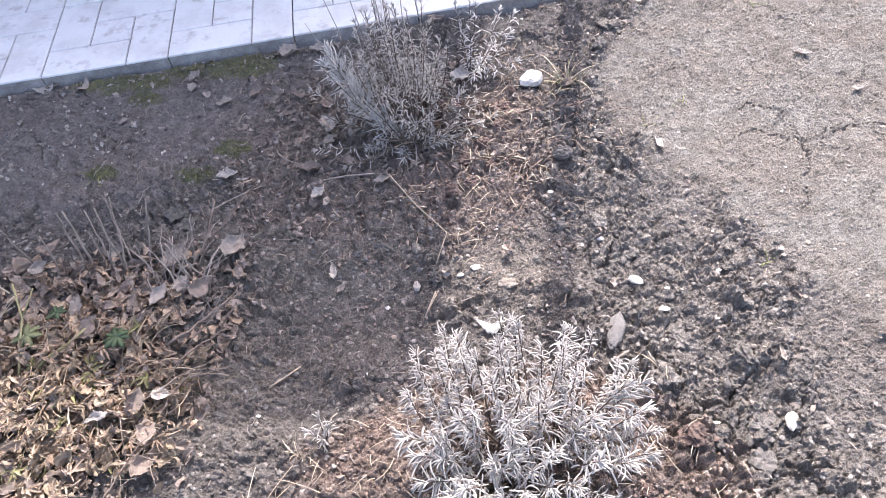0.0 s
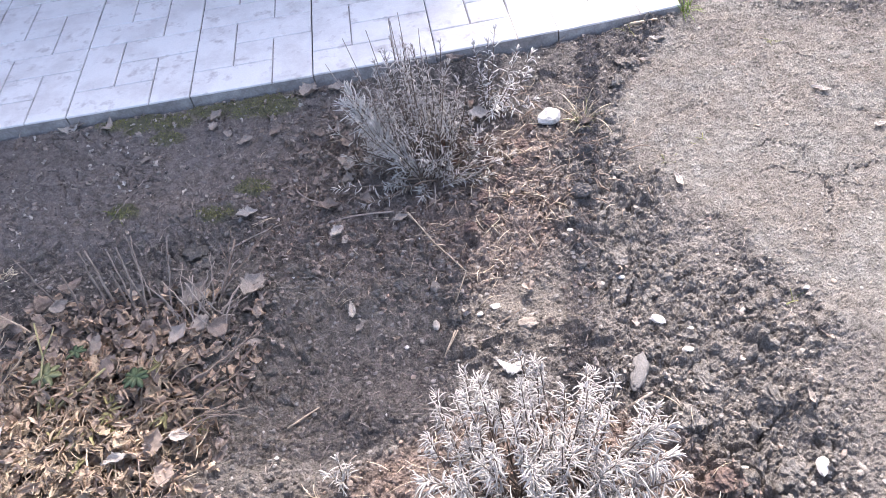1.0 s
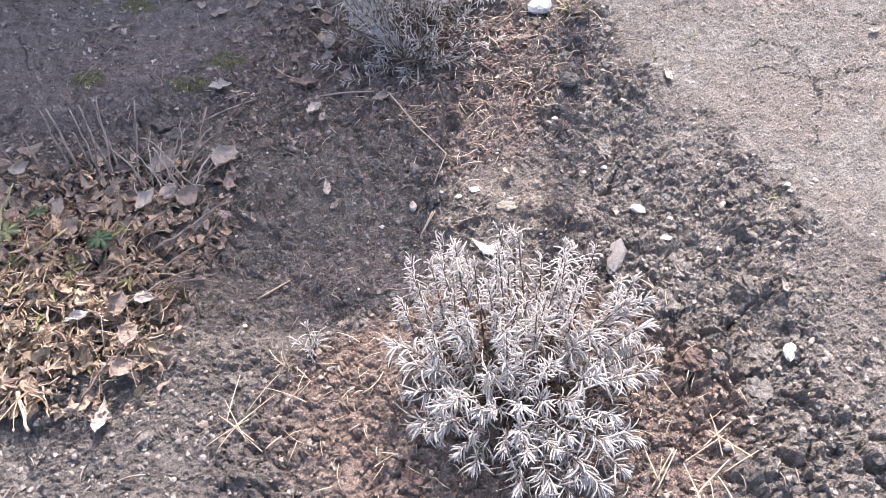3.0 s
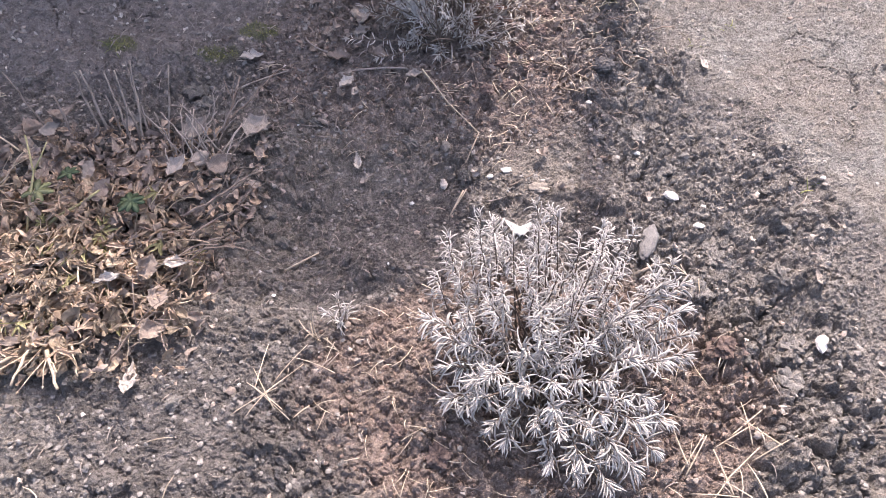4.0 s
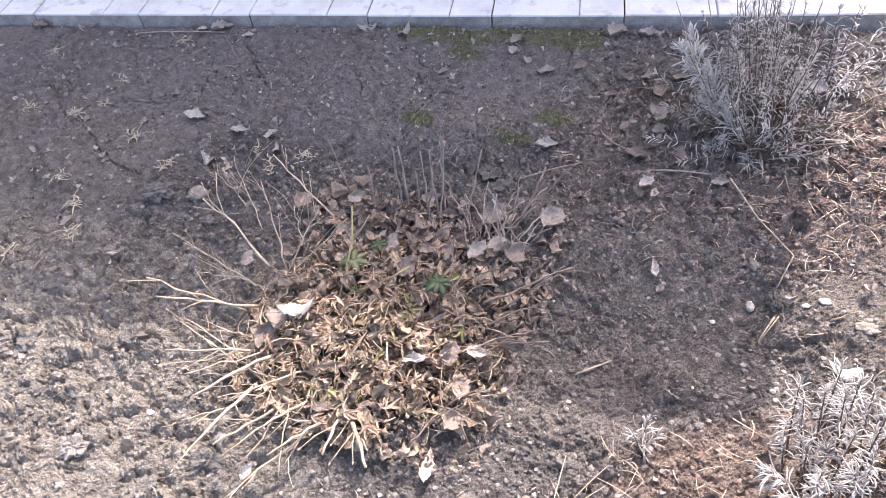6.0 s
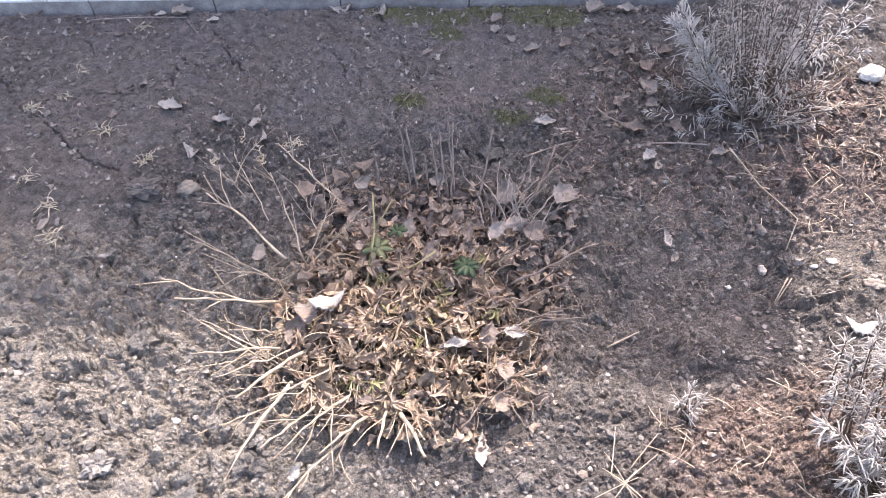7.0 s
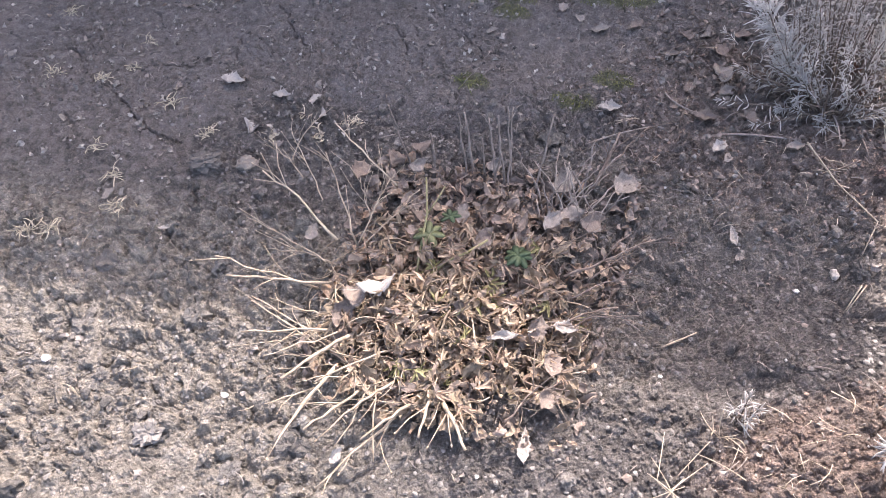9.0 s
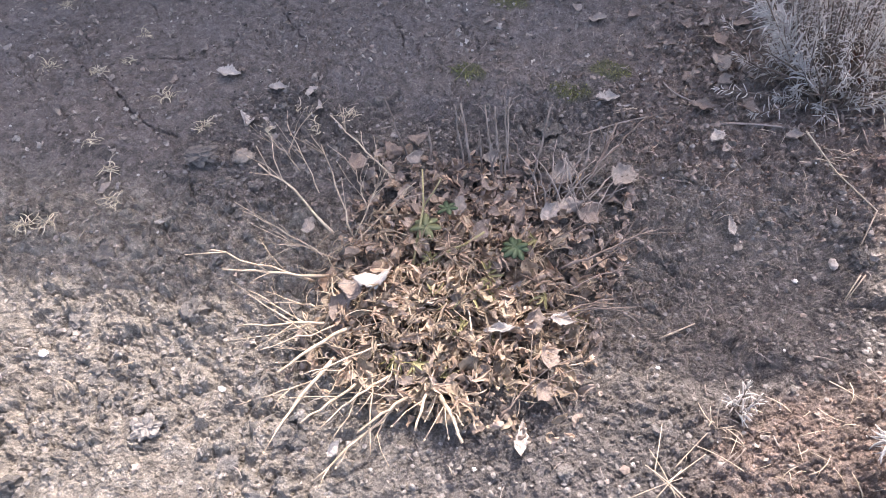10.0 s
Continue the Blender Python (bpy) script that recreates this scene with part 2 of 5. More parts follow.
def simple(name, dark, light, rough=0.8, scale=60.0, bumps=0.3, distance=0.001, spread=0.25, sheen=0.0, through_light=0.0):
    """A natural surface: two tones in patches, fine grain, and a chance shade for each object and each loose piece."""
    m, nt, bsdf = material(name)
    geo = nt.nodes.new("ShaderNodeNewGeometry")
    info = nt.nodes.new("ShaderNodeObjectInfo")
    pos = nt.nodes.new("ShaderNodeTexCoord").outputs["Object"]
    a = noise_tex(nt, pos, scale).outputs[0]
    b = noise_tex(nt, pos, scale * 6, 3).outputs[0]
    col = ramp(nt, a, (0.3, dark), (0.7, light))
    grain = ramp(nt, b, (0.2, (0.72, 0.72, 0.72)), (0.8, (1.15, 1.15, 1.15)))
    col = mix(nt, 1.0, col, grain, "MULTIPLY")
    chance = node(nt, "ShaderNodeMath")
    chance.operation = "ADD"
    nt.links.new(geo.outputs["Random Per Island"], chance.inputs[0])
    nt.links.new(info.outputs["Random"], chance.inputs[1])
    half = nt.nodes.new("ShaderNodeMath")
    half.operation = "MULTIPLY"
    half.inputs[1].default_value = 0.5
    nt.links.new(chance.outputs[0], half.inputs[0])
    lo, hi = 1 - spread, 1 + spread
    shade = ramp(nt, half.outputs[0], (0.15, (lo, lo, lo)), (0.85, (hi, hi, hi)))
    col = mix(nt, 1.0, col, shade, "MULTIPLY")
    nt.links.new(col, bsdf.inputs["Base Color"])
    bsdf.inputs["Roughness"].default_value = rough
    bsdf.inputs["Specular IOR Level"].default_value = 0.3
    if bumps:
        bump(nt, bsdf, b, bumps, distance)
    if through_light:
        back = node(nt, "ShaderNodeBsdfTranslucent", Color=col)
        both = node(nt, "ShaderNodeMixShader", Fac=through_light)
        nt.links.new(bsdf.outputs[0], both.inputs[1])
        nt.links.new(back.outputs[0], both.inputs[2])
        nt.links.new(both.outputs[0], nt.nodes["Material Output"].inputs[0])
    return m


def soil_material():
    m, nt, bsdf = material("soil")
    pos = nt.nodes.new("ShaderNodeTexCoord").outputs["Object"]
    za = nt.nodes.new("ShaderNodeVertexColor")
    za.layer_name = "zones"
    zb = nt.nodes.new("ShaderNodeVertexColor")
    zb.layer_name = "zones_more"
    sa, sb = node(nt, "ShaderNodeSeparateColor", Color=za.outputs[0]), node(nt, "ShaderNodeSeparateColor", Color=zb.outputs[0])
    broad = noise_tex(nt, pos, 6, 5).outputs[0]
    mid = noise_tex(nt, pos, 45, 5, 0.7).outputs[0]
    fine = noise_tex(nt, pos, 330, 5, 0.75).outputs[0]
    tone = ramp(nt, mid, (0.36, (0, 0, 0)), (0.64, (1, 1, 1)))
    patch = ramp(nt, broad, (0.40, (0, 0, 0)), (0.56, (1, 1, 1)))
    tilled = mix(nt, tone, (0.110, 0.099, 0.093), (0.25, 0.226, 0.21))
    path = mix(nt, tone, (0.20, 0.188, 0.171), (0.335, 0.318, 0.292))
    path = mix(nt, patch, path, mix(nt, tone, (0.19, 0.171, 0.152), (0.305, 0.277, 0.247)))
    damp = mix(nt, tone, (0.195, 0.172, 0.160), (0.315, 0.280, 0.262))
    damp = mix(nt, patch, damp, mix(nt, tone, (0.17, 0.147, 0.134), (0.315, 0.273, 0.246)))
    peat = mix(nt, tone, (0.17, 0.127, 0.107), (0.39, 0.304, 0.258))
    peat = mix(nt, patch, peat, mix(nt, tone, (0.16, 0.128, 0.111), (0.33, 0.268, 0.233)))
    ridge = mix(nt, tone, (0.162, 0.147, 0.134), (0.315, 0.288, 0.262))
    crust = mix(nt, tone, (0.195, 0.172, 0.149), (0.32, 0.281, 0.240))
    moss = mix(nt, fine, (0.085, 0.092, 0.036), (0.17, 0.18, 0.07))
    # dried soil tone, lightened further so the colour carries the sunlit front left
    dry = mix(nt, tone, (0.205, 0.183, 0.158), (0.475, 0.428, 0.370))
    col = mix(nt, sb.outputs[2], tilled, dry)
    col = mix(nt, sb.outputs[0], col, crust)
    col = mix(nt, sa.outputs[2], col, damp)
    col = mix(nt, za.outputs[1], col, ridge)
    col = mix(nt, sa.outputs[1], col, peat)
    col = mix(nt, sa.outputs[0], col, path)
    some = node(nt, "ShaderNodeMath")
    some.operation = "MULTIPLY"
    some.inputs[1].default_value = 0.6
    nt.links.new(sb.outputs[1], some.inputs[0])
    col = mix(nt, some.outputs[0], col, moss)
    grain = ramp(nt, fine, (0.30, (0.62, 0.615, 0.61)), (0.5, (0.98, 0.98, 0.98)), (0.70, (1.5, 1.48, 1.46)))
    col = mix(nt, 0.9, col, grain, "MULTIPLY")
    nt.links.new(col, bsdf.inputs["Base Color"])
    bsdf.inputs["Roughness"].default_value = 0.95
    bsdf.inputs["Specular IOR Level"].default_value = 0.15
    both = node(nt, "ShaderNodeMath")
    both.operation = "ADD"
    nt.links.new(mid, both.inputs[0])
    nt.links.new(fine, both.inputs[1])
    bump(nt, bsdf, both.outputs[0], 1.0, 0.008)
    return m


def concrete_material():
    m, nt, bsdf = material("pale concrete")
    pos = nt.nodes.new("ShaderNodeTexCoord").outputs["Object"]
    info = nt.nodes.new("ShaderNodeObjectInfo")
    spot = node(nt, "ShaderNodeVectorMath")
    spot.operation = "ADD"
    nt.links.new(pos, spot.inputs[0])
    nt.links.new(info.outputs["Location"], spot.inputs[1])
    spot = spot.outputs[0]
    stain = noise_tex(nt, spot, 9, 5, 0.65).outputs[0]
    fine = noise_tex(nt, spot, 300, 3).outputs[0]
    smear = noise_tex(nt, spot, 24, 4, 0.6).outputs[0]
    col = mix(nt, ramp(nt, stain, (0.36, (1, 1, 1)), (0.55, (0, 0, 0))), (0.88, 0.86, 0.84), (0.75, 0.72, 0.70))
    col = mix(nt, ramp(nt, smear, (0.56, (0, 0, 0)), (0.72, (0.8, 0.8, 0.8))), col, (0.50, 0.45, 0.43))
    col = mix(nt, 0.5, col, ramp(nt, fine, (0.2, (0.8, 0.8, 0.8)), (0.8, (1.1, 1.1, 1.1))), "MULTIPLY")
    nt.links.new(col, bsdf.inputs["Base Color"])
    bsdf.inputs["Roughness"].default_value = 0.75
    bump(nt, bsdf, fine, 0.25, 0.001)
    return m


SOIL, CONCRETE = soil_material(), concrete_material()
# slab sides: soil stains, with the kerb face's shade put into the colour too
KERB_SIDE = simple("stained and shaded slab side", (0.27, 0.245, 0.232), (0.48, 0.45, 0.43), 0.9, 30, 0.6, 0.002, 0.1)
CRUMB = simple("soil crumb", (0.13, 0.118, 0.107), (0.31, 0.283, 0.258), 0.95, 90, 0.6, 0.002)
CLOD = simple("dry clod", (0.148, 0.135, 0.122), (0.29, 0.266, 0.243), 0.95, 120, 1.0, 0.004)
DARK_CRUMB = simple("damp soil crumb", (0.08, 0.072, 0.068), (0.15, 0.135, 0.125), 0.95, 90, 0.6, 0.002)
PEAT = simple("peat crumb", (0.15, 0.104, 0.085), (0.38, 0.285, 0.236), 0.95, 120, 0.6, 0.002)
DARK_PEAT = simple("dark peat lump", (0.08, 0.056, 0.049), (0.165, 0.12, 0.103), 0.95, 60, 0.6, 0.002)
SILVER = simple("silver lavender leaf", (0.43, 0.40, 0.37), (0.74, 0.70, 0.66), 0.7, 40, 0.2, 0.0005, 0.22, through_light=0.25)
GREY_GREEN = simple("grey lavender leaf", (0.48, 0.44, 0.40), (0.74, 0.69, 0.635), 0.75, 40, 0.2, 0.0005, 0.25, through_light=0.25)
PLUME = simple("pale lavender leaf", (0.64, 0.61, 0.58), (0.86, 0.83, 0.80), 0.75, 40, 0.2, 0.0005, 0.2, through_light=0.25)
WOOD = simple("lavender wood", (0.10, 0.075, 0.06), (0.24, 0.19, 0.155), 0.85, 80, 0.5)
STRAW = simple("straw", (0.37, 0.295, 0.215), (0.61, 0.515, 0.40), 0.7, 60, 0.3)
PALE_STRAW = simple("bleached grass", (0.46, 0.39, 0.28), (0.70, 0.62, 0.47), 0.7, 60, 0.3)
STALK = simple("bleached lupin stalk", (0.36, 0.28, 0.20), (0.60, 0.495, 0.375), 0.75, 60, 0.3)
DARK_STALK = simple("brown dry stalk", (0.17, 0.125, 0.10), (0.35, 0.28, 0.23), 0.8, 60, 0.3)
GREY_STRAW = simple("weathered stalk", (0.25, 0.205, 0.175), (0.44, 0.38, 0.335), 0.8, 60, 0.3)
DRY_LEAF = simple("withered brown leaf", (0.20, 0.156, 0.132), (0.46, 0.381, 0.325), 0.8, 45, 0.4, 0.001, 0.35, through_light=0.3)
TAN_DRY = simple("dry tan leaf", (0.24, 0.172, 0.125), (0.53, 0.415, 0.315), 0.8, 45, 0.4, 0.001, 0.45, through_light=0.3)
PALE_DRY = simple("dry straw coloured leaf", (0.36, 0.275, 0.195), (0.63, 0.515, 0.385), 0.8, 45, 0.4, 0.001, 0.35, through_light=0.35)
OLIVE_DRY = simple("fading yellow-green leaf", (0.26, 0.235, 0.11), (0.44, 0.41, 0.22), 0.75, 45, 0.3, 0.001, 0.3, through_light=0.35)
GREEN_STALK = simple("yellow-green stalk", (0.30, 0.27, 0.13), (0.46, 0.42, 0.24), 0.65, 50, 0.2)
TAN_LEAF = simple("tan fallen leaf", (0.19, 0.148, 0.124), (0.38, 0.31, 0.262), 0.75, 40, 0.4, 0.001, 0.2, through_light=0.15)
RUST_LEAF = simple("rust brown dead leaf", (0.15, 0.08, 0.058), (0.29, 0.165, 0.12), 0.8, 40, 0.4, 0.001, 0.2, through_light=0.15)
GREY_LEAF = simple("grey fallen leaf", (0.25, 0.21, 0.18), (0.44, 0.385, 0.34), 0.75, 40, 0.4, 0.001, 0.2, through_light=0.1)
WHITE_LEAF = simple("bleached white leaf", (0.52, 0.49, 0.45), (0.74, 0.71, 0.67), 0.75, 40, 0.3, 0.001, 0.1, through_light=0.1)
PALE_LEAF = simple("pale fallen leaf", (0.37, 0.325, 0.285), (0.60, 0.545, 0.49), 0.7, 40, 0.4, 0.001, 0.15, through_light=0.1)
LIGHT_GREEN = simple("light green leaf", (0.13, 0.15, 0.075), (0.24, 0.255, 0.14), 0.5, 50, 0.2, 0.0005, 0.2, through_light=0.2)
GREEN = simple("fresh green leaf", (0.06, 0.095, 0.05), (0.115, 0.155, 0.085), 0.5, 50, 0.2, 0.0005, 0.15, through_light=0.2)
MOSS_GREEN = simple("moss", (0.16, 0.18, 0.05), (0.34, 0.34, 0.11), 0.9, 80, 0.2, 0.0005, 0.3)
GRASS = simple("sparse grass", (0.12, 0.15, 0.04), (0.36, 0.34, 0.16), 0.6, 40, 0.2, 0.0005, 0.3)
FRESH_GRASS = simple("fresh grass", (0.13, 0.20, 0.04), (0.26, 0.33, 0.10), 0.6, 40, 0.2, 0.0005, 0.25, through_light=0.3)
GRIT = simple("path grit", (0.18, 0.166, 0.15), (0.36, 0.335, 0.305), 0.9, 60, 0.4, 0.001, 0.3)
WHITE_STONE = simple("white stone", (0.50, 0.47, 0.43), (0.74, 0.71, 0.67), 0.8, 50, 0.8, 0.002, 0.08)
GREY_STONE = simple("grey stone", (0.115, 0.107, 0.104), (0.18, 0.17, 0.164), 0.8, 60, 0.4, 0.002, 0.1)
DARK_STONE = simple("dark soil lump", (0.095, 0.086, 0.08), (0.165, 0.15, 0.138), 0.9, 60, 0.6, 0.002, 0.1)
TAN_STONE = simple("tan stone", (0.20, 0.168, 0.14), (0.30, 0.26, 0.22), 0.85, 60, 0.5, 0.002, 0.1)
BROWN_WALL = simple("brown wall", (0.16, 0.075, 0.05), (0.25, 0.13, 0.09), 0.8, 14, 0.4, 0.002, 0.1)
CUT_STALK = simple("weathered grey-brown stalk", (0.17, 0.138, 0.118), (0.33, 0.28, 0.242), 0.85, 60, 0.4)
IRON = simple("dark iron", (0.06, 0.05, 0.045), (0.12, 0.1, 0.09), 0.6, 30, 0.3, 0.001, 0.1)


# ---- builders ----
class Shape:
    """Gathers points and faces of one mesh."""

    def __init__(self):
        self.v, self.f = [], []

    def add(self, verts, faces):
        n = len(self.v)
        self.v.extend(tuple(p) for p in verts)
        self.f.extend(tuple(i + n for i in face) for face in faces)

    def tube(self, pts, radii, sides=5):
        pts = [Vector(p) for p in pts]
        verts, faces = [], []
        side = None
        for i, p in enumerate(pts):
            way = (pts[min(i + 1, len(pts) - 1)] - pts[max(i - 1, 0)]).normalized()
            if side is None:
                side = way.orthogonal().normalized()
            side = (side - way * side.dot(way)).normalized()
            up = way.cross(side)
            for k in range(sides):
                a = 2 * math.pi * k / sides
                verts.append(p + (side * math.cos(a) + up * math.sin(a)) * radii[i])
        for i in range(len(pts) - 1):
            for k in range(sides):
                a, b = i * sides + k, i * sides + (k + 1) % sides
                faces.append((a, b, b + sides, a + sides))
        faces.append(tuple(range(sides - 1, -1, -1)))
        faces.append(tuple(range((len(pts) - 1) * sides, len(pts) * sides)))
        self.add(verts, faces)

    def blade(self, base, way, up, length, width, bend=0.3, rings=5, thick=0.35):
        """A narrow leaf with a lens-shaped section that bends towards -up."""
        way, up = Vector(way).normalized(), Vector(up)
        side = way.cross(up)
        if side.length < 1e-4:
            side = way.orthogonal()
        side.normalize()
        up = side.cross(way).normalized()
        verts, faces = [], []
        for i in range(rings):
            u = i / (rings - 1)
            w = width * 0.5 * (0.62 + 1.4 * u * (1 - u)) * (1.0 if u < 0.99 else 0.5)
            c = Vector(base) + way * length * u * (1 - 0.25 * abs(bend) * u) - up * length * bend * u * u
            verts += [c + side * w, c + up * w * thick, c - side * w, c - up * w * thick]
        for i in range(rings - 1):
            for k in range(4):
                a, b = i * 4 + k, i * 4 + (k + 1) % 4
                faces.append((a, b, b + 4, a + 4))
        faces += [(3, 2, 1, 0), tuple(range(rings * 4 - 4, rings * 4))]
        self.add(verts, faces)

    def arch(self, base, way, length, width, fall, rings=6, thick=0.35, veer=0.0):
        """A narrow leaf that leaves its stem along way and bows down under its weight."""
        p, d = Vector(base), Vector(way).normalized()
        verts, faces = [], []
        for i in range(rings):
            u = i / (rings - 1)
            side = d.cross(Vector((0.03, 0.02, 1)))
            side = side.normalized() if side.length > 1e-3 else Vector((1, 0, 0))
            up = side.cross(d)
            w = width * 0.5 * (0.6 + 1.5 * u * (1 - u)) * (1.0 if u < 0.99 else 0.45)
            verts += [p + side * w, p + up * w * thick, p - side * w, p - up * w * thick]
            p = p + d * length / (rings - 1)
            d = (d + Vector((0, 0, -fall / (rings - 1))) + side * veer / (rings - 1)).normalized()
        for i in range(rings - 1):
            for k in range(4):
                a, b = i * 4 + k, i * 4 + (k + 1) % 4
                faces.append((a, b, b + 4, a + 4))
        faces += [(3, 2, 1, 0), tuple(range(rings * 4 - 4, rings * 4))]
        self.add(verts, faces)

    def mesh(self, name, mat, smooth=True):
        me = bpy.data.meshes.new(name)
        me.from_pydata(self.v, [], self.f)
        me.materials.append(mat)
        if smooth:
            me.polygons.foreach_set("use_smooth", [True] * len(me.polygons))
        me.update()
        return me


def part(name, shape, mat, parent, label="", smooth=True):
    ob = new(name, shape.mesh(name, mat, smooth) if isinstance(shape, Shape) else shape)
    ob.parent = parent
    return tagged(ob, label)


def thing(name, label, category, x=0.0, y=0.0, z=0.0, group="", kind="", data=None):
    ob = new(name, data)
    ob.location = (x, y, z)
    return tagged(ob, label, category, group, kind)


def rock_points(levels, seed, rough, squash):
    bm = bmesh.new()
    bmesh.ops.create_icosphere(bm, subdivisions=levels, radius=1)
    off = Vector((seed * 7.3, seed * 3.1, seed * 5.7))
    for v in bm.verts:
        n = 1 + rough * (noise.noise(v.co * 1.3 + off) + 0.7 * noise.noise(v.co * 3.1 + off) + 0.4 * noise.noise(v.co * 7 + off) + (0.16 * noise.noise(v.co * 15 + off) if levels > 2 else 0))
        v.co = Vector((v.co.x * n * squash[0], v.co.y * n * squash[1], v.co.z * n * squash[2]))
    verts, faces = [v.co.copy() for v in bm.verts], [[v.index for v in f.verts] for f in bm.faces]
    bm.free()
    return verts, faces


rng = random.Random(5)


def uni(a, b):
    return rng.uniform(a, b)


# ---- ground ----
def axis(lo, hi, fine, far):
    mid = list(np.arange(lo, hi, fine))
    up, down, gap = [hi], [], fine
    while up[-1] < far:
        gap *= 1.35
        up.append(up[-1] + gap)
    gap, at = fine, lo
    while at > -far:
        gap *= 1.35
        at -= gap
        down.append(at)
    return np.array(down[::-1] + mid + up)


def build_ground():
    xs, ys = axis(-1.78, 1.02, 0.0028, 90.0), axis(0.42, 1.95, 0.0028, 90.0)
    gx, gy = np.meshgrid(xs, ys)
    gx, gy = gx.ravel(), gy.ravel()
    z = ground_z(gx, gy)
    path, ridge, peat, strip, flat, moss = zones(gx, gy)
    calm_far = close_by(gx, gy)
    near = (np.abs(gx + 0.4) < 1.6) & (np.abs(gy - 1.2) < 0.9)
    chance = np.random.RandomState(3)
    rub = near * (behind_kerb(gx, gy) < 0) * (0.0019 - 0.0008 * path - 0.0009 * strip)
    z = z + rub * (chance.uniform(-0.5, 0.5, len(z)) + chance.uniform(-0.5, 0.5, len(z)))
    gx, gy = gx + near * chance.uniform(-0.0009, 0.0009, len(z)), gy + near * chance.uniform(-0.0009, 0.0009, len(z))
    nx, ny = len(xs), len(ys)
    GRID.update(x=xs, y=ys, z=z.reshape(ny, nx))
    me = bpy.data.meshes.new("ground")
    me.vertices.add(nx * ny)
    me.vertices.foreach_set("co", np.stack([gx, gy, z], 1).astype(np.float32).ravel())
    i = (np.arange(ny - 1)[:, None] * nx + np.arange(nx - 1)[None]).ravel()
    quads = np.stack([i, i + 1, i + nx + 1, i + nx], 1).astype(np.int32)
    me.loops.add(quads.size)
    me.loops.foreach_set("vertex_index", quads.ravel())
    me.polygons.add(len(quads))
    me.polygons.foreach_set("loop_start", np.arange(0, quads.size, 4, dtype=np.int32))
    me.polygons.foreach_set("use_smooth", np.zeros(len(quads), bool))
    # zones_more blue: dried soil, also painted paler on the sunny side of the shade edge
    for name, cols in (("zones", (path, peat, strip, np.maximum(ridge, 0.85 * step(gx + 0.06 * calm_far * (fbm(gx * 8, gy * 8, 73) - 0.5), 0.2, 0.32) * step(1.62 - gy, 0, 0.1) * (1 - path) * (1 - peat)))), ("zones_more", (flat, moss, step(1.02 + 0.1 * calm_far * (fbm(gx * 6, gy * 6, 71) - 0.5) - gy, 0.0, 0.16) * step(-gx + 0.06 + 0.12 * calm_far * (fbm(gx * 6, gy * 6, 72) - 0.5), 0.5, 0.92), path))):
        layer = me.color_attributes.new(name, "FLOAT_COLOR", "POINT")
        layer.data.foreach_set("color", np.stack(cols, 1).astype(np.float32).ravel())
    me.update(calc_edges=True)
    me.materials.append(SOIL)
    tagged(new("ground", me), "dry cracked garden soil with clods and damp bare patches", "ground", kind="structure")


build_ground()


# ---- paving and wall ----
def slab_mesh():
    """A square concrete slab cast as four oblong blocks that wheel round a small one, with grooves between."""
    s, g, h, e = SLAB, 0.0035, 0.03, 0.0022
    t = s / 3
    out = Shape()
    out.add([(x, y, z) for z in (-0.03, h - 0.005) for x, y in ((0.001, 0.001), (s - 0.001, 0.001), (s - 0.001, s - 0.001), (0.001, s - 0.001))],
            [(3, 2, 1, 0), (4, 5, 6, 7), (0, 1, 5, 4), (1, 2, 6, 5), (2, 3, 7, 6), (3, 0, 4, 7)])
    for x0, x1, y0, y1 in ((0, 2 * t, 0, t), (2 * t, s, 0, 2 * t), (t, s, 2 * t, s), (0, t, t, s), (t, 2 * t, t, 2 * t)):
        a, b = x0 + (g / 2 if x0 else 0.001), x1 - (g / 2 if x1 < s - 1e-6 else 0.001)
        c, d = y0 + (g / 2 if y0 else 0.0005), y1 - (g / 2 if y1 < s - 1e-6 else 0.001)
        ring = [[(a + i, c + i, z), (b - i, c + i, z), (b - i, d - i, z), (a + i, d - i, z)] for i, z in ((0, h - 0.0055), (0, h - e), (e * 0.35, h - e * 0.35), (e, h))]
        faces = [(8 + 4, 8 + 5, 8 + 6, 8 + 7)]
        for r in range(3):
            for k in range(4):
                p, q = r * 4 + k, r * 4 + (k + 1) % 4
                faces.append((p, q, q + 4, p + 4))
        out.add([p for loop in ring for p in loop], faces)
    me = out.mesh("paving_slab", CONCRETE, False)
    me.materials.append(KERB_SIDE)
    for face in list(me.polygons)[:6]:
        face.material_index = 1
    return me


